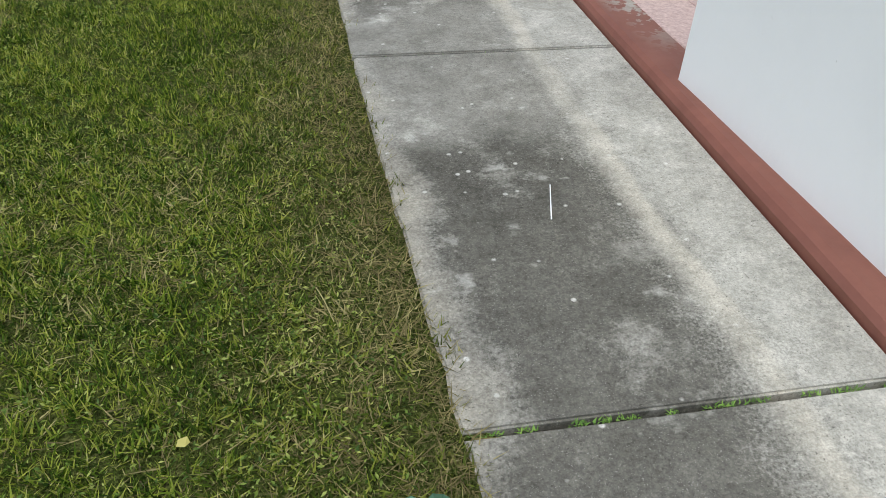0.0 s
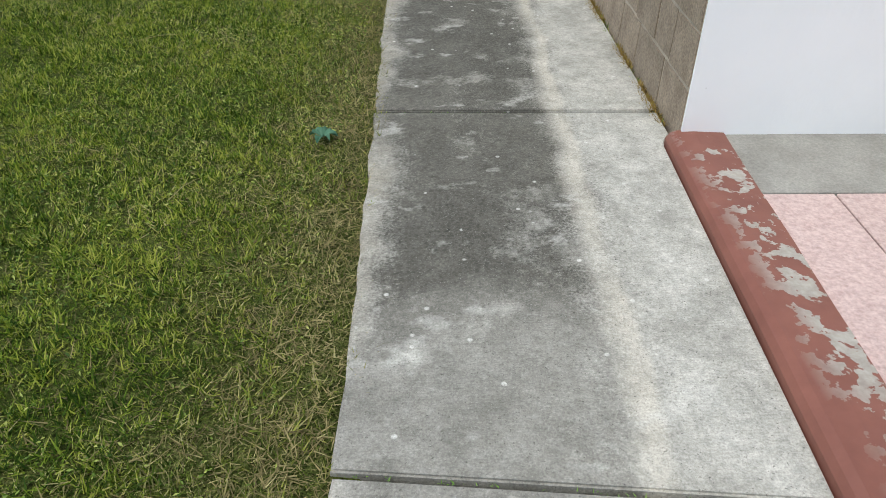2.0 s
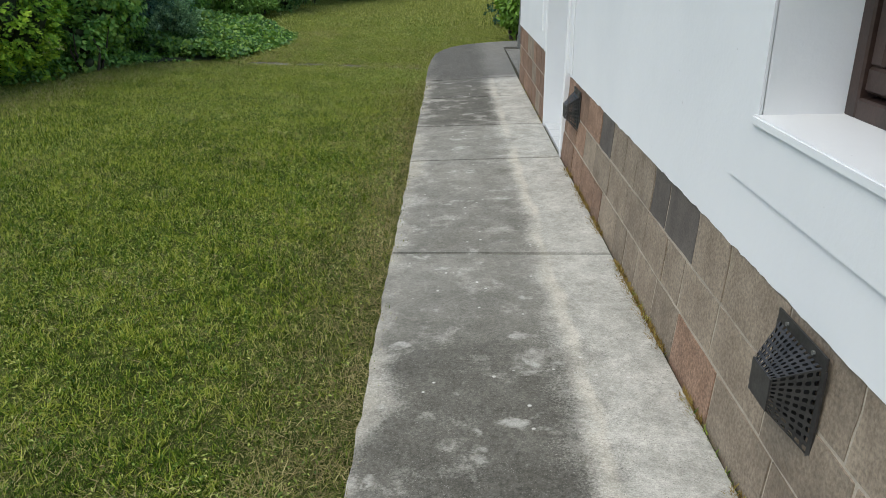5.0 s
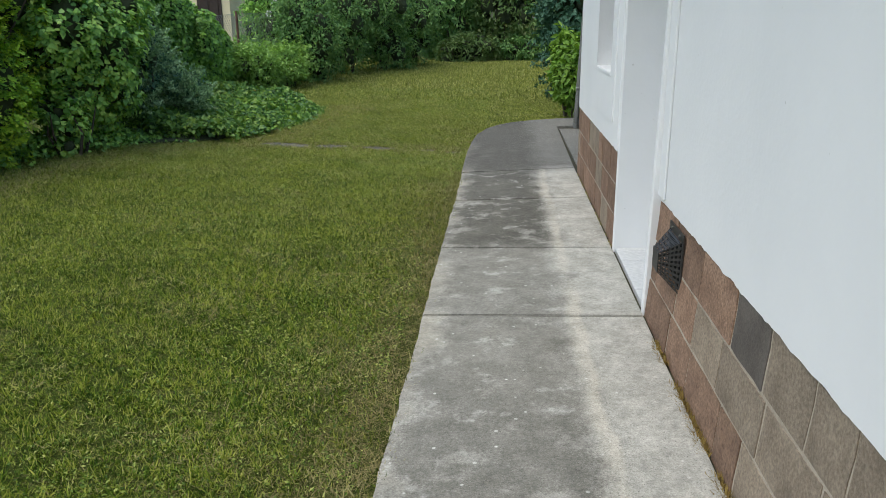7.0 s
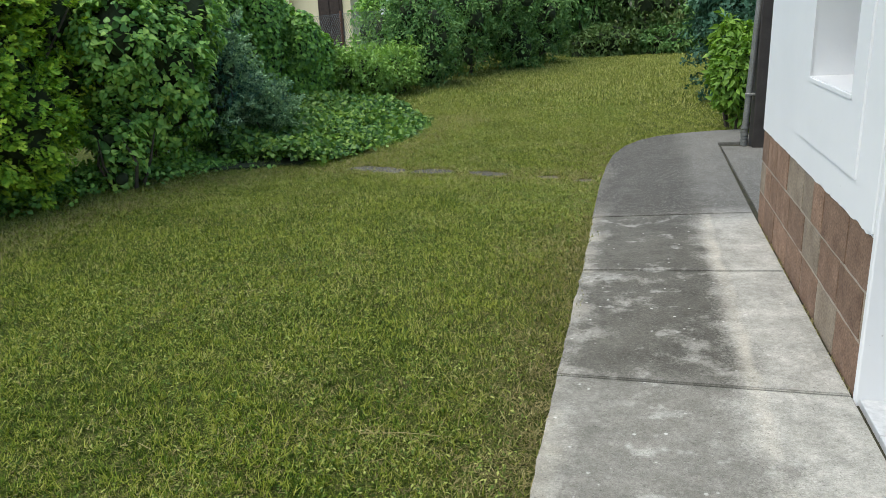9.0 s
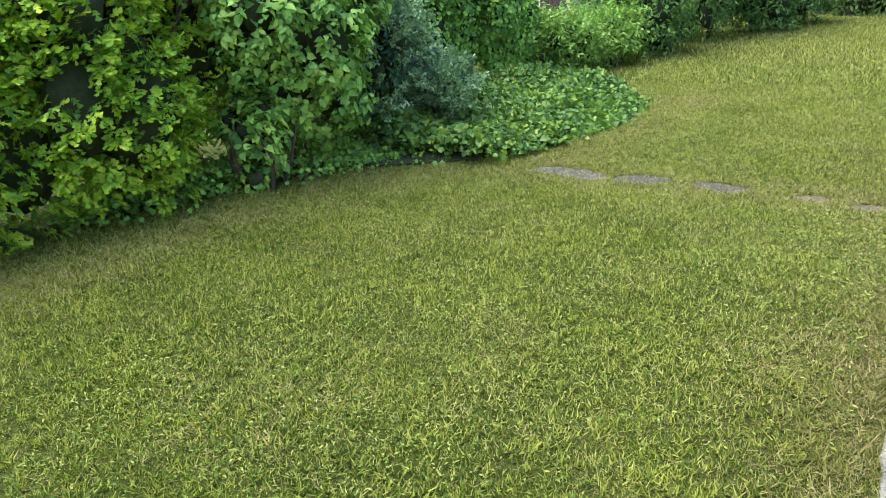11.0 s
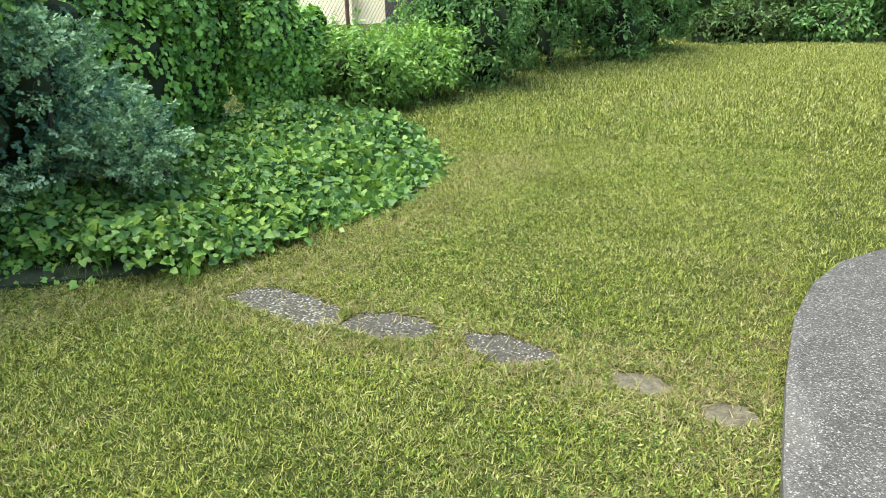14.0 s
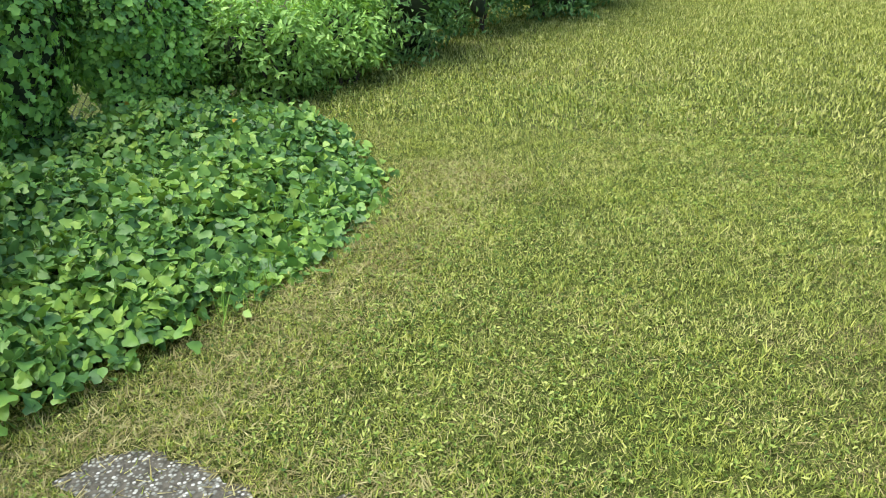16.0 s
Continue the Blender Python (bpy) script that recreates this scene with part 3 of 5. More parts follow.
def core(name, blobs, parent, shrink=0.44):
    """Dark blobs inside a shrub: their colour paints the shade seen through its gaps."""
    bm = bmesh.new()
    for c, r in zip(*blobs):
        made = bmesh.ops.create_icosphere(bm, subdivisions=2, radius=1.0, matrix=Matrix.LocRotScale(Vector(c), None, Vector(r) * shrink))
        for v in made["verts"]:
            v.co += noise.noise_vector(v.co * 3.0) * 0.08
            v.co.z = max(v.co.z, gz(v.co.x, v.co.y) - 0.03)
    return tagged(part(name, bm, SHADE_FILL, parent), kind="stuff")


def stems(parent, base, spread, height, count, seed, r=0.02):
    rng = random.Random(seed)
    for _ in range(count):
        a = rng.uniform(0, 6.28)
        p0 = Vector((base[0] + 0.12 * math.cos(a), base[1] + 0.12 * math.sin(a), gz(base[0], base[1]) - 0.05))
        p1 = p0 + Vector((spread[0] * 0.35 * math.cos(a), spread[1] * 0.35 * math.sin(a), height * 0.5))
        p2 = p1 + Vector((spread[0] * rng.uniform(-0.4, 0.4), spread[1] * rng.uniform(-0.4, 0.4), height * 0.4))
        bm = tube(p0, p1, r, r * 0.7)
        tube(p1, p2, r * 0.7, r * 0.25, bm=bm)
        part("stem", bm, BARK, parent)


def shrub(name, centre, radii, count, template, size, material, seed, label, category="shrub", lumps=14, droop=0.35, jitter=0.6, n_stems=5, group="", twig=None):
    top = empty(name, (centre[0], centre[1], gz(centre[0], centre[1])), label, category, group)
    world_parent = top
    p, f, blobs = lumpy(count, centre, radii, lumps, seed)
    if twig:
        q, g = clustered(p, f, *twig, seed)
        step = 2 if len(p) > 4000 else 1
        p, f = np.vstack([p[::step], q]), np.vstack([f[::step], g])
    o = Vector(top.location)
    crown = leaves("crown", template, p - np.array(o), f, size, world_parent, material, droop, jitter)
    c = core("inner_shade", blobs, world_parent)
    c.data.transform(Matrix.Translation(-o))
    before = set(top.children)
    stems(top, centre, radii, centre[2] + radii[2] * 0.6 - gz(centre[0], centre[1]), n_stems, seed)
    for s in set(top.children) - before:
        s.data.transform(Matrix.Translation(-o))
    return top


def tips_of(p, face, count, seed):
    """Some of the places as twig tips."""
    rng = np.random.default_rng(seed)
    k = rng.choice(len(p), min(count, len(p)), replace=False)
    return p[k], face[k], rng


def turned(axis, rng):
    """A random direction square to each axis."""
    r = rng.normal(size=axis.shape)
    return unit(r - axis * np.sum(r * axis, axis=1, keepdims=True))


def rosettes(p, face, count, per, length, seed):
    """Leafy shoots: leaves stand round each tip, their tips outwards and down."""
    c, f, rng = tips_of(p, face, count, seed)
    up = np.array((0, 0, 1.0))
    a = np.repeat(unit(0.7 * f + 0.55 * up + rng.normal(0, 0.25, f.shape)), per, axis=0)
    c = np.repeat(c, per, axis=0)
    r = turned(a, rng)
    s = rng.random((len(c), 1))
    q = c + a * length * (s - 0.7) + r * 0.02
    tip = unit(r * (0.55 + 0.45 * (1 - s)) + a * 0.45 * s - up * 0.35)
    out = unit(a * 0.7 + up * 0.3 + 0.45 * np.repeat(f, per, axis=0) + 0.34 * rng.normal(size=a.shape))
    return q, out, tip


def fans(p, face, count, per, length, seed, rise=0.25, flat=1.0):
    """Branchlets spread as flat fans, or as round plumes where flat is small."""
    c, f, rng = tips_of(p, face, count, seed)
    up = np.array((0, 0, 1.0))
    f = f.copy()
    f[:, 2] *= 0.35
    a = unit(unit(f) + rise * up + rng.normal(0, 0.22, f.shape))
    n = unit(flat * (up - a * np.sum(up * a, axis=1, keepdims=True)) + 0.45 * rng.normal(size=a.shape))
    n = unit(n - a * np.sum(n * a, axis=1, keepdims=True))
    size = np.repeat(length * rng.uniform(0.7, 1.3, (len(c), 1)), per, axis=0)
    a, n, c = np.repeat(a, per, axis=0), np.repeat(n, per, axis=0), np.repeat(c, per, axis=0)
    if flat < 0.5:
        n = turned(a, rng)
    side = np.cross(n, a) * np.sign(rng.normal(size=(len(c), 1)))
    s = rng.random((len(c), 1)) ** 0.8
    q = c + a * size * (s - 0.75) + side * size * 0.42 * (1.05 - s) * rng.random((len(c), 1)) - up * size * 0.18 * s ** 2
    tip = unit(a * 0.8 + side * (0.75 - 0.4 * s) - up * 0.15 * s)
    out = unit(n + 0.55 * np.repeat(f, per, axis=0) + 0.3 * rng.normal(size=n.shape))
    return q, out, tip


def plumes(p, face, count, per, length, seed):
    """Feathery twigs: short needled side shoots close round a rising axis that nods at its tip."""
    c, f, rng = tips_of(p, face, count, seed)
    up = np.array((0, 0, 1.0))
    a = unit(unit(f * np.array((1, 1, 0.3))) + 0.55 * up + rng.normal(0, 0.3, f.shape))
    size = np.repeat(length * rng.uniform(0.55, 1.35, (len(c), 1)), per, axis=0)
    a, c = np.repeat(a, per, axis=0), np.repeat(c, per, axis=0)
    r = turned(a, rng)
    s = rng.random((len(c), 1)) ** 0.75
    wide = 0.26 * size * (1.02 - s) ** 0.7 * rng.random((len(c), 1)) ** 0.5
    q = c + a * size * (s - 0.6) + r * wide - up * size * 0.16 * s ** 2
    tip = unit(a * 0.75 + r * 0.7 + 0.2 * rng.normal(size=a.shape))
    out = unit(r + 0.5 * up + 0.4 * rng.normal(size=a.shape))
    return q, out, tip


def spread_leaves(name, template, grown, size, parent, material, label=""):
    q, out, tip = grown
    keep = q[:, 2] > ground_z(q[:, 0], q[:, 1]) + 0.015
    q, out, tip = q[keep] - np.array(parent.location), out[keep], tip[keep]
    up = unit(tip - out * np.sum(tip * out, axis=1, keepdims=True))
    rng = np.random.default_rng(len(q))
    me = scatter_mesh(name, template[0], template[1], q, np.cross(up, out), up, out, size * rng.uniform(0.6, 1.2, len(q)))
    me.materials.append(material)
    ob = new(name, me)
    ob.parent = parent
    return tagged(ob, label, kind="stuff")


def bush(name, centre, radii, lumps, seed, label, category, grow, fill, n_stems=6, group="", shrink=0.44):
    """Shrub of shoots: fill is (count, template, size, material) of the inner leaves, grow a list of (shoots, template, size, material)."""
    top = empty(name, (centre[0], centre[1], gz(centre[0], centre[1])), label, category, group)
    o = Vector(top.location)
    p, f, blobs = lumpy(9000, centre, radii, lumps, seed, 0.3)
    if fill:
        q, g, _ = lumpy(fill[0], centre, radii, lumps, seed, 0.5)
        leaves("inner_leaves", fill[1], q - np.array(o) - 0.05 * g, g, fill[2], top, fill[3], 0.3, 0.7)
    for shoots, template, size, material in grow:
        spread_leaves("crown", template, shoots(p, f), size, top, material)
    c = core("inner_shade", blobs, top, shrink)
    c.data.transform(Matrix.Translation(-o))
    before = set(top.children)
    stems(top, centre, radii, centre[2] + radii[2] * 0.6 - gz(centre[0], centre[1]), n_stems, seed)
    for s in set(top.children) - before:
        s.data.transform(Matrix.Translation(-o))
    return top


# ---- ground ----
def ground_sheet():
    xs = np.concatenate([[-600, -200, -80, -40, -25], np.arange(-16, 8.01, 0.25), [12, 20, 40, 80, 200, 600]])
    ys = np.concatenate([[-400, -100, -40, -15], np.arange(-6, 42.01, 0.25), [50, 60, 80, 120, 250, 800]])
    X, Y = np.meshgrid(xs, ys, indexing="ij")
    Z = ground_z(X, Y)
    # the sheet dips under path, porch and house
    under = (X > 0.50) & (Y < 17.6)
    Z = np.where(under, -0.30, Z)
    under2 = (X > 1.0) & (Y < 18.6)
    Z = np.where(under2, -0.30, Z)
    v = np.stack([X, Y, Z], -1).reshape(-1, 3)
    n, m = X.shape
    i = (np.arange(n - 1)[:, None] * m + np.arange(m - 1)[None]).reshape(-1)
    f = np.stack([i, i + m, i + m + 1, i + 1], -1)
    me = bpy.data.meshes.new("ground")
    me.from_pydata(v.tolist(), [], f.tolist())
    me.materials.append(SOIL)
    me.polygons.foreach_set("use_smooth", [True] * len(f))
    return tagged(new("ground", me), "mown garden lawn rising gently to the hedges", "lawn", kind="structure")


ground_sheet()


# ---- concrete path ----
def path_left(y):
    return (0.44 if y < 6 else 0.43) + 0.004 * math.sin(y * 1.9) if y < 16 else 0.42 + 0.03 * max(0, y - 16.2) ** 1.4


def path_right(y):
    return 1.39 + 0.034 * y if y < 4.86 else 1.598


def path_z(x, y):
    return -0.055 + 0.042 * (x - 0.42) + 0.02 * max(0.0, min(1.0, (y - 15.5) / 2))


JOINTS = [(-4.0, -4.0), (-2.1, -2.1), (-0.3, -0.32), (1.47, 1.41), (3.38, 3.25), (5.23, 5.12), (7.07, 6.97), (9.16, 9.02), (11.10, 11.03), (12.36, 12.26), (13.80, 13.77), (15.07, 15.12)]
path = tagged(new("garden_path"), "weathered grey concrete garden path along the house wall", "path", kind="structure")


def slab(a, b):
    """Slab between two joints, each given by its left and right end."""
    n = max(4, int((b[0] - a[0]) / 0.09))
    rng = random.Random(int(a[0] * 100))
    ls = [a[0] + 0.009 + (b[0] - a[0] - 0.018) * i / n for i in range(n + 1)]
    rs = [a[1] + 0.009 + (b[1] - a[1] - 0.018) * i / n for i in range(n + 1)]
    pts = [(path_left(y) + 0.007 * noise.noise((y * 4.0, 1, 0)) + rng.uniform(-0.006, 0.006), y) for y in ls] + [(path_right(y), y) for y in reversed(rs)]
    bm = prism(pts, -0.28, path_z)
    top = [e for e in bm.edges if all(v.co.z > -0.2 for v in e.verts)]
    bmesh.ops.bevel(bm, geom=top, offset=0.006, segments=2, affect="EDGES")
    part("slab", bm, CONCRETE, path)


for ja, jb in zip(JOINTS, JOINTS[1:]):
    slab(ja, jb)
# last slab with its rounded end
end = [(0.42, 15.08), (0.42, 16.3), (0.445, 17.05), (0.49, 17.65), (0.60, 18.15), (0.76, 18.52), (0.97, 18.76), (1.25, 18.9), (1.6, 18.98), (2.0, 19.0), (2.0, 18.1), (1.612, 18.1), (1.598, 15.13)]
bm = prism(end, -0.28, path_z)
bmesh.ops.bevel(bm, geom=[e for e in bm.edges if all(v.co.z > -0.2 for v in e.verts)], offset=0.006, segments=2, affect="EDGES")
part("slab", bm, CONCRETE, path)
bm = prism([(1.64, 15.06), (1.63, 17.9), (2.6, 17.9), (2.6, 15.06)], -0.28, lambda x, y: path_z(1.6, y) - 0.004)
part("side_slab", bm, CONCRETE, path)
part("joint_fill", prism([(0.45, -4), (0.45, 16), (0.7, 17.8), (1.2, 18.5), (1.95, 18.5), (1.9, -4)], -0.29, lambda x, y: path_z(x, y) - 0.035), JOINT, path)

# ---- house ----
WX, PZ = 1.62, 0.637
H = 2.75


def ragged_wall(name, y0, y1, openings, label):
    """Plastered outer wall: solid pieces round the openings, lower edge uneven over the plinth."""
    top = tagged(new(name), label, "wall", kind="structure")
    cuts = sorted({y0, y1, *[v for o in openings for v in o[:2]]})
    for a, b in zip(cuts, cuts[1:]):
        op = [o for o in openings if o[0] <= a and b <= o[1]]
        for z0, z1 in ([(PZ, op[0][2]), (op[0][3], H)] if op else [(PZ, H)]):
            n = max(2, int((b - a) / 0.03)) if z0 == PZ else 1
            ys = [a + (b - a) * i / n for i in range(n + 1)]
            bm = bmesh.new()
            lowz = [z0 + (0.008 * noise.noise((y * 9, 0, 0)) + 0.007 * noise.noise((y * 31, 3, 0)) if z0 == PZ else 0) for y in ys]
            fr = [bm.verts.new((WX - 0.012, y, z)) for y, z in zip(ys, lowz)] + [bm.verts.new((WX - 0.012, b, z1)), bm.verts.new((WX - 0.012, a, z1))]
            bk = [bm.verts.new((WX + 0.32, v.co.y, v.co.z)) for v in fr]
            bm.faces.new(fr)
            bm.faces.new(bk[::-1])
            for i in range(len(fr)):
                j = (i + 1) % len(fr)
                bm.faces.new((fr[i], bk[i], bk[j], fr[j]))
            bmesh.ops.recalc_face_normals(bm, faces=bm.faces)
            part("plaster", bm, WHITE, top)
    return top


WIN_A = (6.65, 7.50, 1.035, 2.2)
WIN_B = (12.77, 13.6, 1.12, 2.2)
LONG_WALL = ragged_wall("wall_west", 4.85, 11.12, [WIN_A], "white plastered house wall over a stone plinth")
ragged_wall("wall_west_end", 12.22, 15.0, [WIN_B], "white plastered house wall with a window niche")


def plinth(name, y0, y1, seed, pick):
    top = tagged(new(name), "plinth of brown and grey split stone blocks", "plinth", kind="structure")
    bed = bmesh.new()
    cuts = [y0 + (y1 - y0) * i / 18 for i in range(19)]
    for a, b in zip(cuts, cuts[1:]):
        for lo, hi in ((-0.1, -0.03), (-0.03, 0.57), (0.57, PZ + 0.005)):
            box((WX - 0.004, a, lo), (WX + 0.3, b, hi), bm=bed)
    part("mortar", bed, MORTAR, top)
    rng = random.Random(seed)
    z = -0.045
    for course, hgt in enumerate((0.245, 0.212, 0.228)):
        y = y0 + (0.0 if course != 1 else -0.17)
        while y < y1 - 0.02:
            w = rng.choice((0.24, 0.33, 0.38, 0.42, 0.45))
            a, b = max(y, y0), min(y + w, y1)
            if y1 - b < 0.1:
                b = y1
            if b - a > 0.04:
                d = rng.uniform(0.0075, 0.011)
                bm = bmesh.new()
                g = 0.0072
                # rough split face as a small grid
                nu, nv = 4, 3
                grid = [[bm.verts.new((WX - d + (0.0015 if u in (0, nu) or w in (0, nv) else rng.uniform(-0.0035, 0.001)), a + g + (b - a - 2 * g) * u / nu + rng.uniform(-0.003, 0.003), z + g + (hgt - 2 * g) * w / nv + rng.uniform(-0.003, 0.003))) for u in range(nu + 1)] for w in range(nv + 1)]
                for r0, r1 in zip(grid, grid[1:]):
                    for u in range(nu):
                        bm.faces.new((r0[u], r0[u + 1], r1[u + 1], r1[u]))
                rim = grid[0] + [r[-1] for r in grid[1:]] + grid[-1][-2::-1] + [r[0] for r in grid[-2:0:-1]]
                bk = [bm.verts.new((WX + 0.02, v.co.y, v.co.z)) for v in rim]
                for k in range(len(rim)):
                    m = (k + 1) % len(rim)
                    bm.faces.new((rim[k], bk[k], bk[m], rim[m]))
                bmesh.ops.recalc_face_normals(bm, faces=bm.faces)
                part("block", bm, pick(course, (a + b) / 2, rng), top)
            y = b if b >= y1 else y + w
        z += hgt
    return top


def pick_a(course, y, rng):
    r = rng.random()
    if y > 9.9:
        return SLATE if r < 0.12 and course == 2 else RUST if r < 0.8 else TAUPE
    if course == 2:
        return SLATE if r < 0.5 and y > 6.9 else RUST if r > 0.92 and y > 6.5 else TAUPE
    return RUST if r < 0.12 and y > 7.2 else TAUPE


LONG_PLINTH = plinth("plinth_long", 4.855, 11.09, 4, pick_a)
plinth("plinth_end", 12.25, 14.98, 9, lambda c, y, rng: TAUPE if rng.random() < 0.25 else RUST)


def window(name, o, label, low=0.215, side=0.17, nose=0.034):
    y0, y1, z0, z1 = o
    top = tagged(new(name), label, "window", kind="structure")
    # raised surround, mitred as four bands
    p, q = WX - 0.021, WX - 0.010
    band = bmesh.new()
    for lo, hi in (((p, y0 - side, z0 - low), (q, y1 + side, z0 - 0.03)), ((p, y0 - side, z0 - 0.03), (q, y0, z1 + 0.2)), ((p, y1, z0 - 0.03), (q, y1 + side, z1 + 0.2)), ((p, y0, z1), (q, y1, z1 + 0.2))):
        box(lo, hi, bm=band)
    part("surround", band, WHITE, top)
    bm = prism([(WX - nose, y0 - 0.02), (WX - nose, y1 + 0.02), (WX + 0.33, y1 + 0.02), (WX + 0.33, y0 - 0.02)], z0 - 0.03, lambda x, y: z0 + 0.012 * (x - WX))
    bmesh.ops.bevel(bm, geom=bm.edges[:], offset=0.005, segments=2, affect="EDGES")
    part("window_sill", bm, WHITE, top)
    x0 = WX + 0.26
    fr = part("window_frame", box((x0, y0, z0), (x0 + 0.06, y0 + 0.06, z1), 0.006), WOOD, top, "dark brown wooden frame")
    part("window_frame", box((x0, y1 - 0.06, z0), (x0 + 0.06, y1, z1), 0.006), WOOD, top)
    part("window_frame", box((x0, y0 + 0.06, z0), (x0 + 0.06, y1 - 0.06, z0 + 0.06), 0.006), WOOD, top)
    part("window_frame", box((x0, y0 + 0.06, z1 - 0.06), (x0 + 0.06, y1 - 0.06, z1), 0.006), WOOD, top)
    s = box((x0 + 0.012, y0 + 0.06, z0 + 0.075), (x0 + 0.055, y1 - 0.06, z0 + 0.145), 0.008)
    box((x0 + 0.012, y0 + 0.065, z0 + 0.145), (x0 + 0.055, y0 + 0.13, z1 - 0.06), 0.008, s)
    box((x0 + 0.012, y1 - 0.13, z0 + 0.145), (x0 + 0.055, y1 - 0.065, z1 - 0.06), 0.008, s)
    part("sash", s, WOOD, top)
    pane = part("pane", box((x0 + 0.03, y0 + 0.12, z0 + 0.14), (x0 + 0.036, y1 - 0.12, z1 - 0.06)), GLASS, top)
    part("curtain", box((x0 + 0.12, y0 - 0.05, z0 - 0.1), (x0 + 0.13, y1 + 0.05, z1 + 0.1)), WHITE, top, "white net curtain behind the glass")
    return top


WINDOW_A = window("window_1", WIN_A, "deep white window niche with a dark brown wooden window")
window("window_2", WIN_B, "deep white window niche with a raised surround", 0.325, 0.185, 0.026)

# door niche
niche = tagged(new("door_niche"), "white plastered door niche with a tiled threshold", "doorway", kind="structure")
DEPTH = 0.62
part("back", box((WX + DEPTH, 11.0, -0.1), (WX + DEPTH + 0.1, 12.4, H)), WHITE, niche)
part("jamb", box((WX - 0.02, 11.085, -0.1), (WX + DEPTH, 11.135, H), 0.006), WHITE, niche)
part("jamb", box((WX - 0.02, 12.215, -0.1), (WX + DEPTH, 12.255, H), 0.006), WHITE, niche)
part("lintel", box((WX - 0.01, 11.135, 2.2), (WX + DEPTH, 12.215, H)), WHITE, niche)
part("surround", box((WX - 0.026, 10.96, PZ + 0.02), (WX - 0.0125, 11.085, 2.4), 0.005), WHITE, niche)
part("surround", box((WX - 0.026, 12.255, PZ + 0.02), (WX - 0.0125, 12.36, 2.4), 0.005), WHITE, niche)
for i in range(4):
    part("threshold_tile", box((WX - 0.005, 11.14 + 0.269 * i + 0.003, -0.12), (WX + DEPTH, 11.14 + 0.269 * (i + 1) - 0.002, 0.004), 0.002), WHITE_TILE, niche)
part("tile_grout", box((WX, 11.13, -0.12), (WX + DEPTH, 12.22, -0.002)), GREY_CONC, niche)


def batter(*tops):
    """Leans the long wall back: its foot stays, its face recedes from the porch corner on."""
    bpy.context.view_layer.update()
    for top in tops:
        for ob in top.children_recursive:
            if ob.type != "MESH" or ob.name.startswith("threshold"):
                continue
            m = ob.matrix_world
            for v in ob.data.vertices:
                p = m @ v.co
                if p.x < 1.80 and p.y < 11.2:
                    k = min(1.0, max(0.0, (p.y - 4.86) / 1.75)) * min(1.0, max(0.0, (p.z + 0.03) / 0.6))
                    p.x += 0.042 * k
                    if p.z < 0.72:
                        p.z -= 0.03 * k
                    v.co = m.inverted() @ p


batter(LONG_WALL, LONG_PLINTH, WINDOW_A, niche)

# inner body, ceiling and roof that close the house; unseen eave added for shade
bm = box((WX + 0.44, 5.17, -0.2), (WX + 0.5, 10.99, H - 0.03))
box((WX + 0.44, 12.41, -0.2), (WX + 0.5, 14.68, H - 0.03), bm=bm)
tagged(thing("wall_inner", bm, WHITE), "plain white inner wall", "wall", kind="structure")
bm = box((WX + 0.02, 14.7, -0.2), (7.5, 15.0, H))
tagged(thing("wall_north", bm, WHITE), "white plastered end wall of the house", "wall", kind="structure")
bm = box((WX + 0.3205, 4.84, 0.02), (7.5, 5.15, H))
box((WX - 0.006, 4.838, 0.02), (WX + 0.32, 4.8495, H), bm=bm)
tagged(thing("wall_porch", bm, WHITE), "white plastered wall closing the porch", "wall", kind="structure")
tagged(thing("ceiling", box((WX + 0.02, 4.86, H - 0.02), (7.5, 15.0, H + 0.08)), WHITE), "plain white ceiling", "ceiling", kind="structure")
bm = prism([(WX - 0.45, 4.5), (WX - 0.45, 15.4), (7.9, 15.4), (7.9, 4.5)], H + 0.1, lambda x, y: H + 0.25 + 0.5 * min(x - WX + 0.45, 7.9 - x))
tagged(thing("roof", bm, ROOF), "brown tiled roof, unseen, its eave added for shade", "roof", kind="structure")

# ---- porch ----
bm = bmesh.new()
prof = [(0.0, -0.2), (0.0, 0.012), (0.012, 0.032), (0.035, 0.042), (0.10, 0.044), (0.215, 0.038), (0.215, -0.2)]
ny = 60
rows = []
for i in range(ny + 1):
    y = -4 + (4.85 + 4) * i / ny
    rows.append([bm.verts.new((path_right(y) + 0.004 + dx + 0.004 * noise.noise((y * 3, dx * 9, 0)), y, z + 0.003 * noise.noise((y * 5, dx * 9, 4)))) for dx, z in prof])
for r0, r1 in zip(rows, rows[1:]):
    for j in range(len(prof) - 1):
        bm.faces.new((r0[j], r1[j], r1[j + 1], r0[j + 1]))
bmesh.ops.recalc_face_normals(bm, faces=bm.faces)
tagged(thing("kerb", bm, RED), "red painted concrete porch kerb with flaking paint", "kerb", kind="structure")
porch = tagged(new("porch_floor"), "porch floor of pink terrazzo slabs and grey concrete", "floor", kind="structure")
part("screed", box((1.72, -4, -0.2), (7.4, 4.85, 0.012)), JOINT, porch)
part("concrete_strip", box((1.735, 4.42, -0.1), (7.3, 4.85, 0.030), 0.004), GREY_CONC, porch)
for i, (xa, xb) in enumerate(((1.735, 2.005), (2.012, 2.455), (2.462, 2.955), (2.962, 3.455), (3.462, 3.955), (3.962, 4.455))):
    for j in range(5):
        yb = 4.412 - j * 1.6
        part("terrazzo_slab", box((xa, yb - 1.593, -0.1), (xb, yb, 0.030), 0.004), PINK, porch)
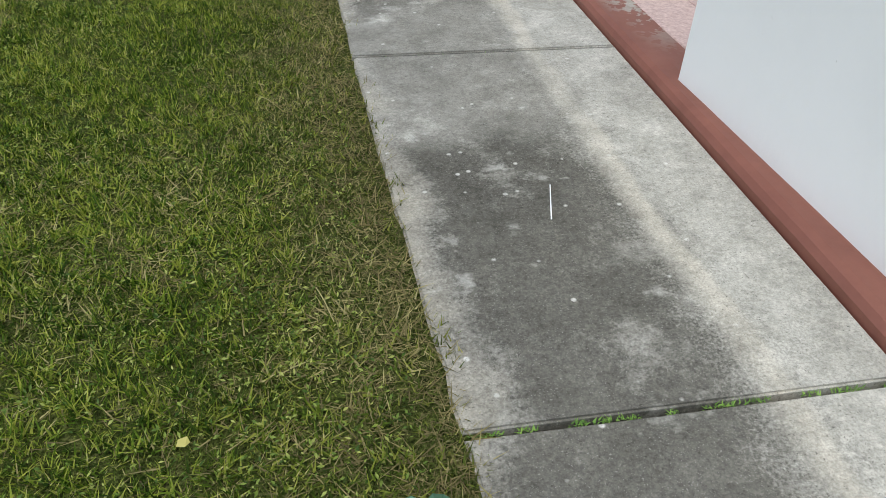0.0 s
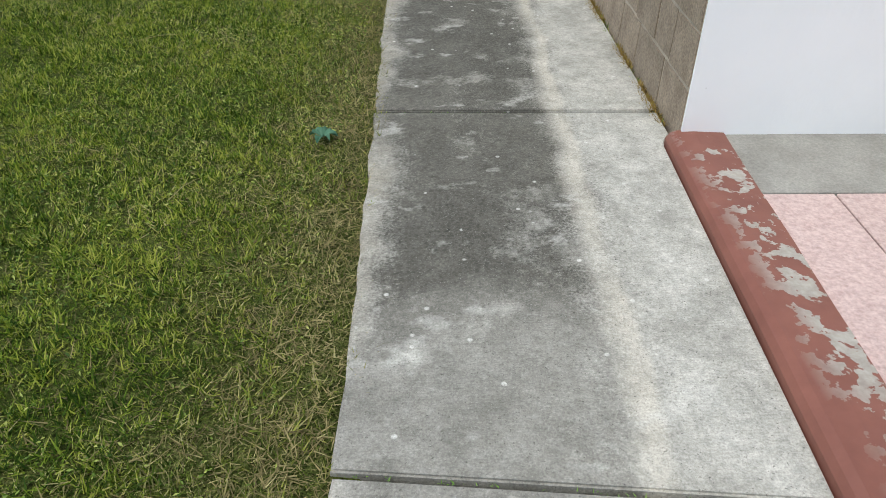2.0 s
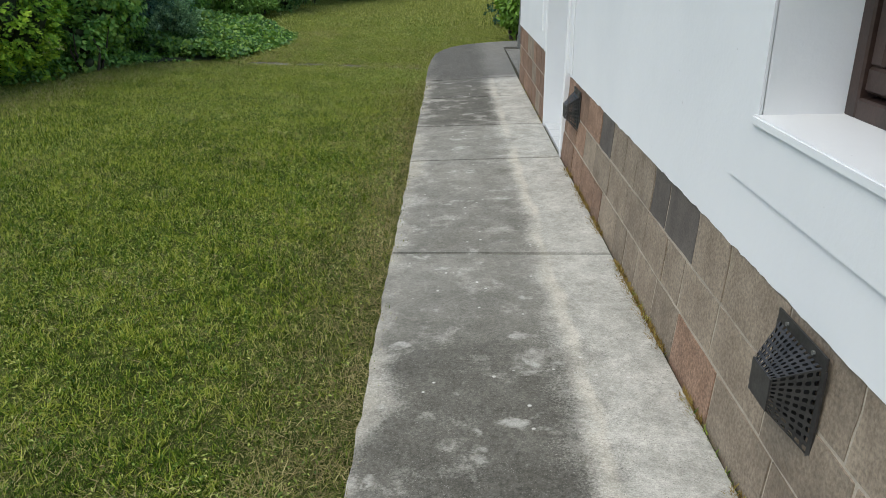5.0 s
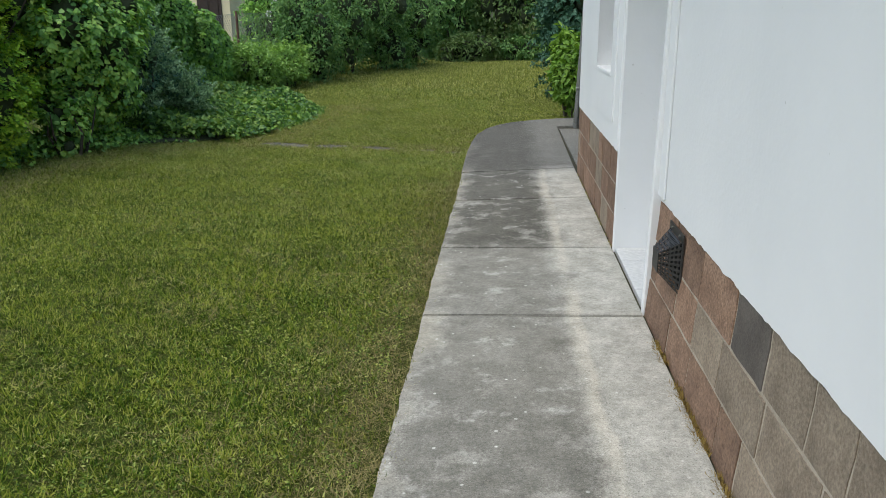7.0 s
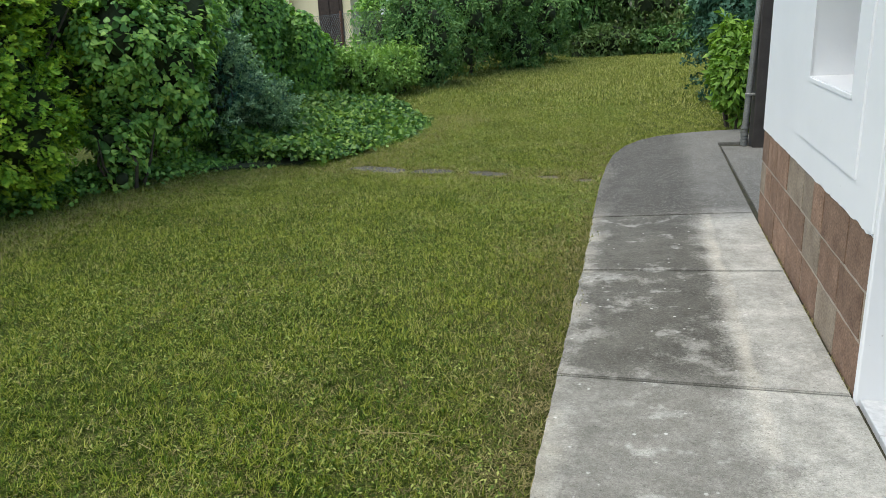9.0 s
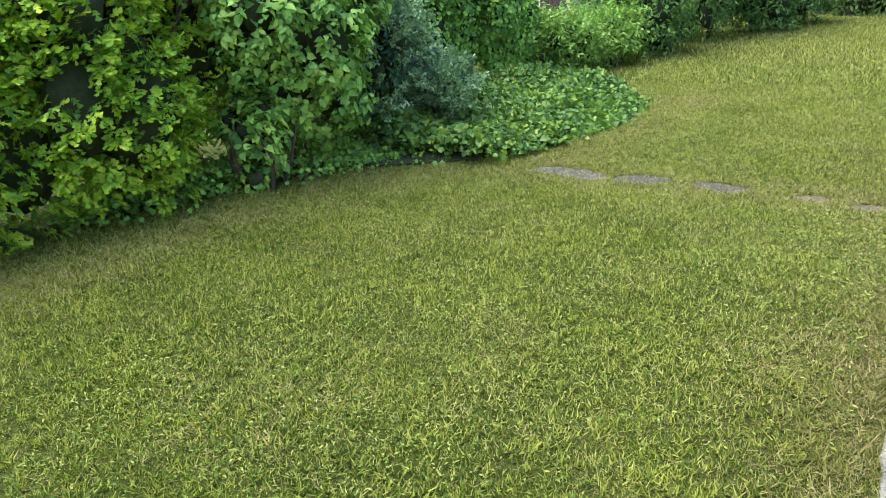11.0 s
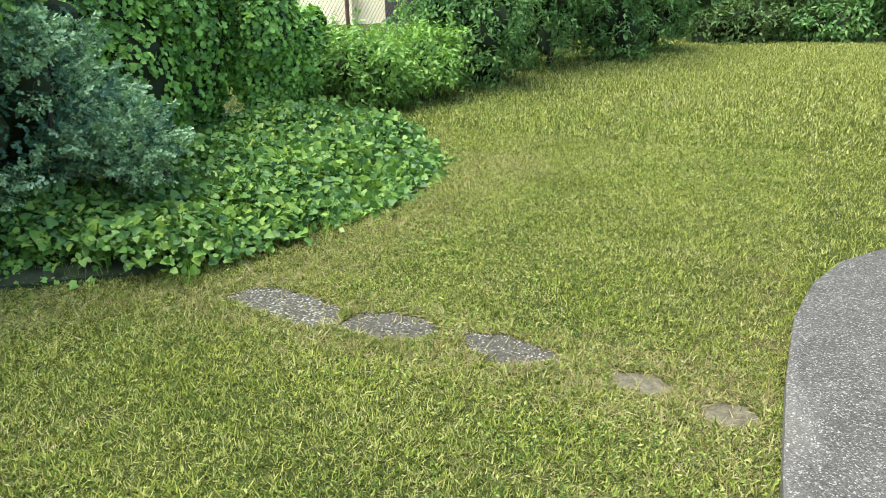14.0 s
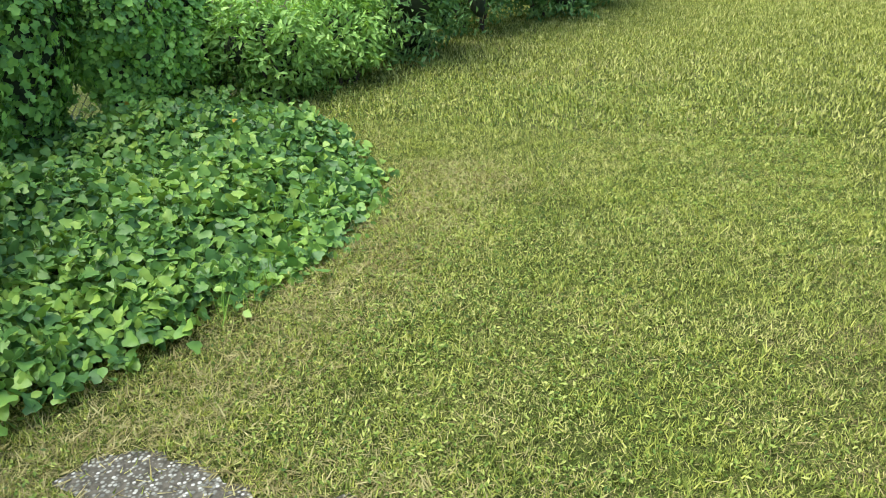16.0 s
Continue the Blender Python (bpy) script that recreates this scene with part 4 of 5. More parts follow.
tagged(thing("wall_parapet", box((1.555, -4.0, 0.02), (1.78, 2.82, 2.2), 0.012, segments=3), WHITE), "white plastered porch wall standing on the kerb", "wall", kind="structure")
tagged(thing("wall_back", box((4.6, -4, -0.2), (4.9, 4.85, 2.2)), WHITE), "plain white back wall of the porch", "wall", kind="structure")


# ---- wall vents ----
def holed(a, b, c, d, nu, nv, bm, hole=0.36, skip=()):
    """Perforated sheet over the quad a b c d: hexagonal rims round open holes."""
    a, b, c, d = (Vector(p) for p in (a, b, c, d))

    def at(u, v):
        return (a * (1 - u) + b * u) * (1 - v) + (d * (1 - u) + c * u) * v

    for j in range(nv):
        for i in range(nu):
            cu, cv = (i + 0.5) / nu, (j + 0.5) / nv
            outer = [(-.5, -.5), (0, -.5), (.5, -.5), (.5, .5), (0, .5), (-.5, .5)]
            angs = [225, 270, 315, 45, 90, 135]
            ring = [bm.verts.new(at(cu + x / nu, cv + y / nv)) for x, y in outer]
            if (i, j) in skip:
                bm.faces.new(ring)
                continue
            inner = [bm.verts.new(at(cu + hole * math.cos(radians(t)) / nu, cv + hole * math.sin(radians(t)) / nv)) for t in angs]
            for k in range(6):
                m = (k + 1) % 6
                bm.faces.new((ring[k], ring[m], inner[m], inner[k]))


def wall_vent(y0):
    top = empty("wall_vent", (WX, y0, 0.33), "dark grey perforated steel vent hood fixed on the stone plinth", "vent", "vent hoods on the plinth")
    w, h, dep = 0.25, 0.25, 0.10
    W = [(-0.012, 0, 0), (-0.012, w, 0), (-0.012, w, h), (-0.012, 0, h)]
    F = [(-dep, 0.07, 0.085), (-dep, w - 0.07, 0.085), (-dep, w - 0.07, 0.175), (-dep, 0.07, 0.175)]
    for name, quad, nu, nv in (("top_grille", (W[3], W[2], F[2], F[3]), 11, 6), ("side_grille", (W[0], W[3], F[3], F[0]), 9, 6), ("side_grille", (W[1], W[2], F[2], F[1]), 9, 6), ("bottom_grille", (W[0], W[1], F[1], F[0]), 11, 6)):
        bm = bmesh.new()
        holed(*quad, nu, nv, bm)
        bmesh.ops.remove_doubles(bm, verts=bm.verts, dist=0.0004)
        part(name, bm, STEEL, top)
    part("front_plate", box((-dep - 0.002, 0.068, 0.083), (-dep + 0.001, w - 0.068, 0.177), 0.0008), STEEL, top, "plain grey steel front plate")
    fl = box((-0.016, -0.012, h - 0.004), (-0.011, w + 0.012, h + 0.03))
    box((-0.016, -0.016, -0.012), (-0.0105, 0.004, h - 0.004), bm=fl)
    box((-0.016, w - 0.004, -0.012), (-0.0105, w + 0.016, h - 0.004), bm=fl)
    part("flange", fl, STEEL, top)
    # flat black plate paints the darkness behind the holes
    part("duct_mouth", box((-0.0165, 0.02, 0.02), (-0.0115, w - 0.02, h - 0.02)), BLACK, top, "black plate painted as the dark duct behind the grille")
    for sy in (0.05, w - 0.05):
        part("screw", tube((-0.022, sy, h + 0.012), (-0.015, sy, h + 0.012), 0.006), ZINC, top)
    return top


vent = wall_vent(6.90)
copy_thing(vent, pose(WX + 0.035, 10.52, 0.30))
vent.location.x, vent.location.z = WX + 0.03, 0.31

# ---- far corner of the house ----
post = empty("corner_post", (2.02, 17.85, 0), "dark weathered wooden post beside the path end", "post")
part("shaft", box((-0.09, -0.05, -0.15), (0.09, 0.25, 2.6), 0.006), DARK_POST, post)
pipe = empty("downpipe", (1.86, 17.9, 0), "grey zinc rainwater downpipe with a ribbed foot", "downpipe")
part("pipe", tube((0.0, 0, 0.22), (0.10, 0, 2.6), 0.033, sides=16), ZINC, pipe)
ft = bmesh.new()
for i in range(6):
    tube((-0.004, 0, 0.02 + i * 0.035), (0, 0, 0.05 + i * 0.035), 0.043 if i % 2 else 0.037, sides=16, bm=ft)
part("ribbed_foot", ft, ZINC, pipe)
part("clamp", box((-0.02, -0.045, 0.55), (0.08, 0.045, 0.575), 0.004), ZINC, pipe)

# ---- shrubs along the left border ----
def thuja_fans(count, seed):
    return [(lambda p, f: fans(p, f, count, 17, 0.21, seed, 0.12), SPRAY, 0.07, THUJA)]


def lilac_shoots(count, seed, size=0.066):
    return [(lambda p, f: rosettes(p, f, count, 9, 0.16, seed), HEART, size, LILAC)]


def juniper_plumes(count, seed):
    return [(lambda p, f: plumes(p, f, count, 80, 0.30, seed), SPRAY, 0.038, JUNIPER)]


bush("thuja", (-4.83, 14.8, 1.35), (0.95, 1.15, 1.6), 40, 11, "golden green thuja with flat scaly sprays", "thuja", thuja_fans(1500, 11), (9000, SPRAY, 0.075, SHADED_THUJA), shrink=0.52)
bush("thuja", (-5.03, 13.3, 1.3), (1.0, 1.0, 1.6), 30, 12, "golden green thuja with flat scaly sprays", "thuja", thuja_fans(900, 12), (6500, SPRAY, 0.075, SHADED_THUJA), shrink=0.52)
bush("lilac_bush", (-4.35, 16.05, 1.4), (0.95, 1.0, 1.15), 20, 13, "green lilac bush with heart-shaped leaves", "shrub", lilac_shoots(1250, 13), (4200, HEART, 0.07, SHADED_LILAC), 11, shrink=0.55)
bush("lilac_shoots", (-4.08, 15.5, 0.42), (0.33, 0.42, 0.42), 7, 14, "low lilac shoots beside the thuja", "shrub", lilac_shoots(90, 14, 0.075), (250, HEART, 0.08, SHADED_LILAC), 4)
bush("lilac_bush", (-4.98, 17.15, 1.55), (0.9, 0.9, 0.9), 18, 15, "green lilac bush behind the juniper", "shrub", lilac_shoots(560, 15), (2500, HEART, 0.08, SHADED_LILAC))
# both junipers: dark green fill inside paints shade between the plumes
bush("juniper", (-4.24, 17.45, 0.85), (0.72, 0.78, 1.05), 13, 16, "blue-grey juniper with feathery rising twigs", "juniper", juniper_plumes(330, 16), (4500, SPRAY, 0.06, DARKGREEN), shrink=0.33)
bush("juniper_branch", (-3.53, 17.7, 0.6), (0.36, 0.44, 0.34), 9, 17, "low blue-grey juniper branch over the ground cover", "juniper", juniper_plumes(60, 17), (900, SPRAY, 0.05, DARKGREEN), 2, shrink=0.05)

# ---- fence under ivy ----
FENCE = [(-5.7, 12.5), (-5.3, 15.5), (-4.85, 18.5), (-4.25, 21.9), (-3.7, 24.9), (-3.0, 28.1)]
fence = tagged(new("wire_fence"), "rusty steel posts with galvanised diamond wire mesh", "fence")
for x, y in FENCE:
    part("post", tube((x, y, gz(x, y) - 0.2), (x, y, gz(x, y) + 1.45), 0.024, sides=10), RUSTY, fence)


def netting(p, q, height):
    p, q = Vector((*p, gz(*p))), Vector((*q, gz(*q)))
    length, cell = (q - p).length, 0.07
    bm = bmesh.new()

    def wire(a, b):
        side = Vector((0, 0, 1)).cross(b - a).normalized() * 0.0022
        up = (b - a).cross(side).normalized() * 0.0022
        vs = [bm.verts.new(e + o) for e in (a, b) for o in (side, up, -side - up)]
        for i in range(3):
            j = (i + 1) % 3
            bm.faces.new((vs[i], vs[j], vs[3 + j], vs[3 + i]))

    n = int((length + height) / cell)
    ax = (q - p) / length
    for k in range(n):
        s = k * cell
        a, b = max(0, s - height), min(s, length)
        if b > a:
            wire(p + ax * a + Vector((0, 0, s - a)), p + ax * b + Vector((0, 0, s - b)))
            wire(p + ax * a + Vector((0, 0, height - s + a)), p + ax * b + Vector((0, 0, height - s + b)))
    for z in (0.02, height * 0.5, height):
        wire(p + Vector((0, 0, z)), q + Vector((0, 0, z)))
    return bm


for p, q in zip(FENCE[2:], FENCE[3:]):
    part("wire_mesh", netting(p, q, 1.4), WIRE, fence)

# ivy wall: lumps strung along the fence
ivy = empty("ivy", (-4.5, 19.6, gz(-4.5, 19.6)), "dark ivy climbing thickly over the fence", "ivy")
P, Fc = [], []
for k, (x, y, z, rx, ry, rz) in enumerate(((-4.7, 18.6, 1.25, 0.42, 0.8, 1.4), (-4.55, 19.5, 1.1, 0.42, 0.75, 1.25), (-4.4, 20.35, 0.9, 0.38, 0.65, 0.97), (-4.3, 21.05, 0.62, 0.32, 0.5, 0.58), (-4.95, 17.8, 0.95, 0.4, 0.7, 1.0))):
    p, f, blobs = lumpy(21000 if k < 3 else 10500, (x, y, z + 0.1), (rx, ry, rz), 16, 30 + k, 0.25)
    P.append(p)
    Fc.append(f)
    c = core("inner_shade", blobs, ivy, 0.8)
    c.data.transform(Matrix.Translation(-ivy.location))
leaves("crown", LOBED, np.vstack(P) - np.array(ivy.location), np.vstack(Fc), 0.060, ivy, IVY, 0.7, 0.45)


# low ivy under the shrubs
low = empty("ivy_border", (-4.1, 15.6, gz(-4.1, 15.6)), "low dark ivy creeping at the foot of the shrubs", "ivy")
rng = np.random.default_rng(77)
u = rng.random(5200)
lx = np.interp(u, (0, 0.35, 0.7, 1), (-4.75, -4.4, -4.1, -3.5)) + rng.normal(0, 0.17, 5200)
ly = np.interp(u, (0, 0.35, 0.7, 1), (14.1, 15.5, 16.45, 17.0)) + rng.normal(0, 0.14, 5200)
lz = ground_z(lx, ly) + rng.uniform(0.01, 0.22, 5200) * np.clip((-lx - 3.5) * 1.2, 0.15, 1)
leaves("crown", LOBED, np.column_stack([lx, ly, lz]) - np.array(low.location), unit(np.column_stack([0.6 + 0 * lx, -0.4 + 0 * lx, 1 + 0 * lx])), 0.045, low, IVY, 0.4, 0.6)

# ground cover patch
def inside(pts, poly):
    x, y = pts[:, 0], pts[:, 1]
    hit = np.zeros(len(pts), bool)
    for (x0, y0), (x1, y1) in zip(poly, poly[1:] + poly[:1]):
        cross = ((y0 > y) != (y1 > y)) & (x < (x1 - x0) * (y - y0) / (y1 - y0 + 1e-9) + x0)
        hit ^= cross
    return hit


PATCH = [(-4.3, 17.0), (-3.7, 16.75), (-2.85, 17.0), (-2.6, 17.6), (-2.45, 18.1), (-2.2, 18.6), (-2.15, 19.2), (-2.25, 19.8), (-2.75, 20.35), (-3.3, 20.55), (-4.4, 20.8), (-4.7, 18.4)]
rng = np.random.default_rng(5)
pts = rng.uniform((-4.9, 15.9), (-2.0, 20.9), (52000, 2))
pts += 0.06 * np.sin(pts[:, ::-1] * 9)
pts = pts[inside(pts + rng.normal(0, 0.07, pts.shape), PATCH)]
edge = np.minimum(1, np.maximum(0.12, (1.25 + 0.16 * np.sin(pts[:, 1] * 5) - np.maximum(0, pts[:, 0] + 3.4)) / 1.0))
hh = (0.10 + 0.16 * np.abs(np.sin(pts[:, 0] * 3.1 + 1) * np.sin(pts[:, 1] * 2.3)) + 0.10) * edge
z = ground_z(pts[:, 0], pts[:, 1]) + hh * rng.uniform(0.35, 1.05, len(pts))
cover = empty("ground_cover", (-3.3, 18.2, gz(-3.3, 18.2)), "bright green leafy ground cover spilling on the lawn", "ground cover", kind="stuff")
q = np.column_stack([pts, z]) - np.array(cover.location)
fac = np.column_stack([0.35 * np.ones(len(q)), -0.35 * np.ones(len(q)), np.ones(len(q))])
big = rng.random(len(q)) < 0.4
leaves("foliage", IVYLEAF, q[big] + np.array((0, 0, 0.015)), unit(fac[big]), 0.064, cover, COVER, 0.3, 0.65)
leaves("undergrowth", ROUND, q[~big], unit(fac[~big]), 0.05, cover, COVER, 0.3, 0.7)
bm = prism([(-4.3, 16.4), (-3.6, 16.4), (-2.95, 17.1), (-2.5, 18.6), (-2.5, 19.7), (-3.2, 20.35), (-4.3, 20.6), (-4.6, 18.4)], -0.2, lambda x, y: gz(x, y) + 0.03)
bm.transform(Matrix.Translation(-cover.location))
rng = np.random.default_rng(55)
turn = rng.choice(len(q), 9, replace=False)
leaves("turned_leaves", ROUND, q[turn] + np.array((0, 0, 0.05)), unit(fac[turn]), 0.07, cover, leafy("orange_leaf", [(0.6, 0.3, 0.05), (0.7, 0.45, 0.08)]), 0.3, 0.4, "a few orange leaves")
# dark sheet just over the ground, in the fill colour of the shrub insides
part("soil", bm, SHADE_FILL, cover, "dark sheet under the leaves")

# weeds and hedges
shrub("nettle_clump", (-3.75, 21.45, 0.6), (0.5, 0.55, 0.55), 6500, OVAL, 0.078, WEED, 41, "light green nettles and tall weeds by the fence", "weeds", 16, 0.3, 0.8, 9, twig=(24, 0.09, 0.35))
shrub("nettle_clump", (-3.45, 22.2, 0.65), (0.45, 0.5, 0.5), 6000, OVAL, 0.078, WEED, 42, "light green nettles and tall weeds by the fence", "weeds", 16, 0.3, 0.8, 9, twig=(24, 0.09, 0.35))
shrub("hedge_shrub", (-3.35, 23.45, 1.15), (0.85, 0.95, 1.15), 15000, OVAL, 0.088, HEDGE, 43, "grey-green hedge shrub with small pointed leaves", "shrub", 26, 0.5, 0.7, group="hedge shrubs on the border", twig=(24, 0.16, 0.2))
shrub("hedge_shrub", (-2.85, 25.25, 1.5), (0.9, 1.0, 1.45), 15000, OVAL, 0.088, HEDGE, 44, "tall grey-green hedge shrub with pointed leaves", "shrub", 26, 0.5, 0.7, group="hedge shrubs on the border", twig=(24, 0.16, 0.2))
shrub("hedge_shrub", (-2.25, 26.75, 1.6), (0.9, 1.0, 1.5), 13000, OVAL, 0.095, HEDGE, 45, "tall grey-green hedge shrub with pointed leaves", "shrub", 24, 0.5, 0.7, group="hedge shrubs on the border", twig=(24, 0.16, 0.2))

shrub("hedge_shrub", (-1.75, 28.4, 1.45), (0.9, 1.05, 1.4), 12000, OVAL, 0.1, HEDGE, 46, "tall grey-green hedge shrub with pointed leaves", "shrub", 24, 0.5, 0.7, group="hedge shrubs on the border", twig=(24, 0.16, 0.2))

# far end of the garden
FAR = [(-1.0, 31.2, 1.75), (0.9, 31.5, 2.0), (2.8, 31.3, 1.8), (4.7, 31.2, 2.1), (6.6, 31.0, 1.9), (8.4, 30.8, 2.0)]
for k, (x, y, zc) in enumerate(FAR):
    shrub("far_shrub", (x, y, zc), (1.25, 0.8, zc - 0.25), 7000, OVAL, 0.15, WOODS if k % 2 else HEDGE, 60 + k, "tall loose shrub at the end of the lawn", "shrub", 22, 0.8, 0.8, 7, "shrubs at the lawn's end", twig=(24, 0.22, 0.3))
for k, (x, y, zc) in enumerate(FAR):
    shrub("low_shrub", (x + 0.7, y - 0.5, 0.6), (1.15, 0.5, 0.62), 3200, OVAL, 0.13, HEDGE if k % 2 else WOODS, 160 + k, "low dark green growth under the far shrubs", "shrub", 14, 0.6, 0.8, 4, "low growth at the lawn's end", twig=(22, 0.16, 0.15))
rear = tagged(new("rear_fence"), "low wooden rail fence behind the far shrubs", "fence")
for i in range(9):
    x = -3 + i * 1.4
    part("post", box((x - 0.05, 32.4, 0.1), (x + 0.05, 32.5, 1.4)), DARK_POST, rear)
for z0 in (0.82,):
    part("rail", box((-3.2, 32.37, z0), (8.4, 32.4, z0 + 0.09), 0.005), DARK_POST, rear)

# right side beyond the house
shrub("cypress", (2.4, 21.0, 1.9), (1.0, 1.1, 2.1), 26000, SPRAY, 0.10, DARKGREEN, 71, "dark blue-green cypress with dense hanging sprays", "conifer", 44, 0.3, 0.5, twig=(26, 0.13, 0.25))
shrub("light_shrub", (1.92, 19.25, 0.68), (0.38, 0.42, 0.62), 3200, OVAL, 0.12, LIGHTLEAF, 72, "bright green shrub growing beside the downpipe", "shrub", 16, 0.5, 0.6, twig=(16, 0.12, 0.1))
shrub("cypress", (3.3, 24.6, 1.9), (1.2, 1.3, 2.1), 6000, SPRAY, 0.15, DARKGREEN, 73, "dark green conifer along the garden's edge", "conifer", 36, 0.3, 0.5, twig=(26, 0.13, 0.25))


# trees behind the fences
def tree(centre, height, r, seed, label):
    top = empty("tree", (centre[0], centre[1], gz(*centre)), label, "tree", "trees behind the garden")
    rng = random.Random(seed)
    part("trunk", tube((0, 0, -0.2), (0.1, 0.05, height * 0.55), 0.14, 0.07, 10), BARK, top)
    for i in range(7):
        a = i * 0.9
        part("limb", tube((0.03, 0.02, height * (0.25 + 0.04 * i)), (r * 0.6 * math.cos(a), r * 0.6 * math.sin(a), height * (0.55 + 0.05 * i)), 0.05, 0.015), BARK, top)
    p, f, _ = lumpy(5200, (centre[0], centre[1], gz(*centre) + height * 0.58), (r, r, height * 0.45), 34, seed, 0.6)
    leaves("crown", OVAL, p - np.array(top.location), f, 0.24, top, WOODS, 0.5, 0.8)


for k, (x, y, h, r) in enumerate(((-4.6, 36, 7, 2.4), (-0.5, 37, 7, 2.6), (3.5, 36, 7, 2.6), (8, 35.5, 7, 2.6), (-15.5, 36, 7, 2.6))):
    tree((x, y), h, r, 80 + k, "broad-leaved tree standing behind the garden fence")

# flowering shrub behind the fence
fl = shrub("flowering_shrub", (-5.3, 27.6, 1.5), (1.05, 1.0, 1.5), 9000, OVAL, 0.12, IVY, 91, "dark green shrub with a few white blossoms", "shrub", 24, 0.5, 0.7, twig=(22, 0.2, 0.2))
for k, (dx, dy, dz) in enumerate(((0.42, -1.0, 1.55), (0.25, -1.0, 1.3), (0.36, -0.98, 1.72))):
    bm = bmesh.new()
    for a in range(6):
        w = a * math.pi / 3
        bm.faces.new([bm.verts.new((dx + 0.09 * r * math.cos(w + o), dy - 0.03 * r, dz + 0.09 * r * math.sin(w + o))) for r, o in ((0.1, 0), (0.8, -0.4), (1, 0), (0.8, 0.4))])
    part("blossom", bm, WHITE, fl, "white blossom")

# neighbour's house
nh = empty("neighbour_house", (-10.8, 35.0, 0.6), "cream rendered house with a dark brown door", "house")
part("wall", box((-0.4, 0, -0.8), (1.75, 6, 3.4)), BEIGE, nh)
part("wing", box((-5.5, -0.35, -0.8), (-0.4, 6, 3.4)), BEIGE, nh)
part("roof", prism([(-5.9, -0.6), (2.1, -0.6), (2.1, 6.4), (-5.9, 6.4)], 3.4, lambda x, y: 3.5 + 0.6 * min(y + 0.6, 6.4 - y)), ROOF, nh)
d = part("door", box((0.55, -0.05, -0.4), (1.45, 0.02, 2.1), 0.01), WOOD, nh, "dark brown wooden door")
for x0 in (0.65, 1.03):
    part("door_panel", box((x0, -0.075, -0.25), (x0 + 0.32, -0.048, 0.45), 0.012), WOOD, d)
    part("door_panel", box((x0, -0.075, 0.58), (x0 + 0.32, -0.048, 1.95), 0.012), WOOD, d)
part("door_handle", tube((1.0, -0.12, 0.5), (1.0, -0.12, 0.64), 0.012), ZINC, d)
w = part("window", box((-3.4, -0.39, 0.55), (-2.2, -0.33, 1.75), 0.01), WOOD, nh, "brown framed window")
part("pane", box((-3.3, -0.4, 0.65), (-2.3, -0.39, 1.65)), GLASS, w)
part("doorstep", box((0.3, -0.9, -0.8), (1.7, 0, -0.42), 0.01), GREY_CONC, nh)
barrel = empty("barrel", (-9.8, 28.9, gz(-9.8, 28.9)), "bright blue plastic barrel behind the fence", "barrel")
part("body", tube((0, 0, 0), (0, 0, 0.9), 0.28, sides=24), BLUE, barrel)
for zz in (0.3, 0.62, 0.88):
    part("hoop", tube((0, 0, zz - 0.02), (0, 0, zz + 0.02), 0.295, sides=24), BLUE, barrel)

BARE = speckled("muddy_slab", (0.07, 0.06, 0.035), (0.2, 0.175, 0.11), 30, 120, 0.95, 0.9)
# ---- worn stepping slabs across the lawn ----
STEPS = [[(-2.42, 17.0), (-2.36, 17.17), (-2.2, 17.24), (-1.95, 17.2), (-1.74, 17.14), (-1.66, 16.97), (-1.78, 16.85), (-2.08, 16.91)], [(-1.66, 16.92), (-1.64, 17.1), (-1.46, 17.19), (-1.24, 17.19), (-1.14, 17.08), (-1.2, 16.95), (-1.44, 16.86)], [(-1.04, 17.12), (-0.84, 17.18), (-0.58, 17.11), (-0.5, 17.02), (-0.62, 16.93), (-0.76, 16.87), (-0.96, 16.95)], [(-0.30, 17.02), (-0.09, 17.05), (0.02, 16.95), (-0.06, 16.84), (-0.22, 16.86)], [(0.12, 16.88), (0.32, 16.92), (0.37, 16.8), (0.27, 16.7), (0.13, 16.74)]]
for k, pl in enumerate(STEPS):
    outline = []
    for (x0, y0), (x1, y1) in zip(pl, pl[1:] + pl[:1]):
        for i in range(5):
            t = i / 5
            outline.append((x0 + (x1 - x0) * t + random.uniform(-0.026, 0.026), y0 + (y1 - y0) * t + random.uniform(-0.026, 0.026)))
    bm = prism(outline[::-1], -0.2, lambda x, y: gz(x, y) + 0.002)
    thing("stepping_slab", bm, STONE if k == 0 else STONE_DULL if k < 3 else BARE, "worn grey slab sunk flush into the lawn" if k < 3 else "brownish slab almost overgrown by grass", "stepping stone", "slabs across the lawn")


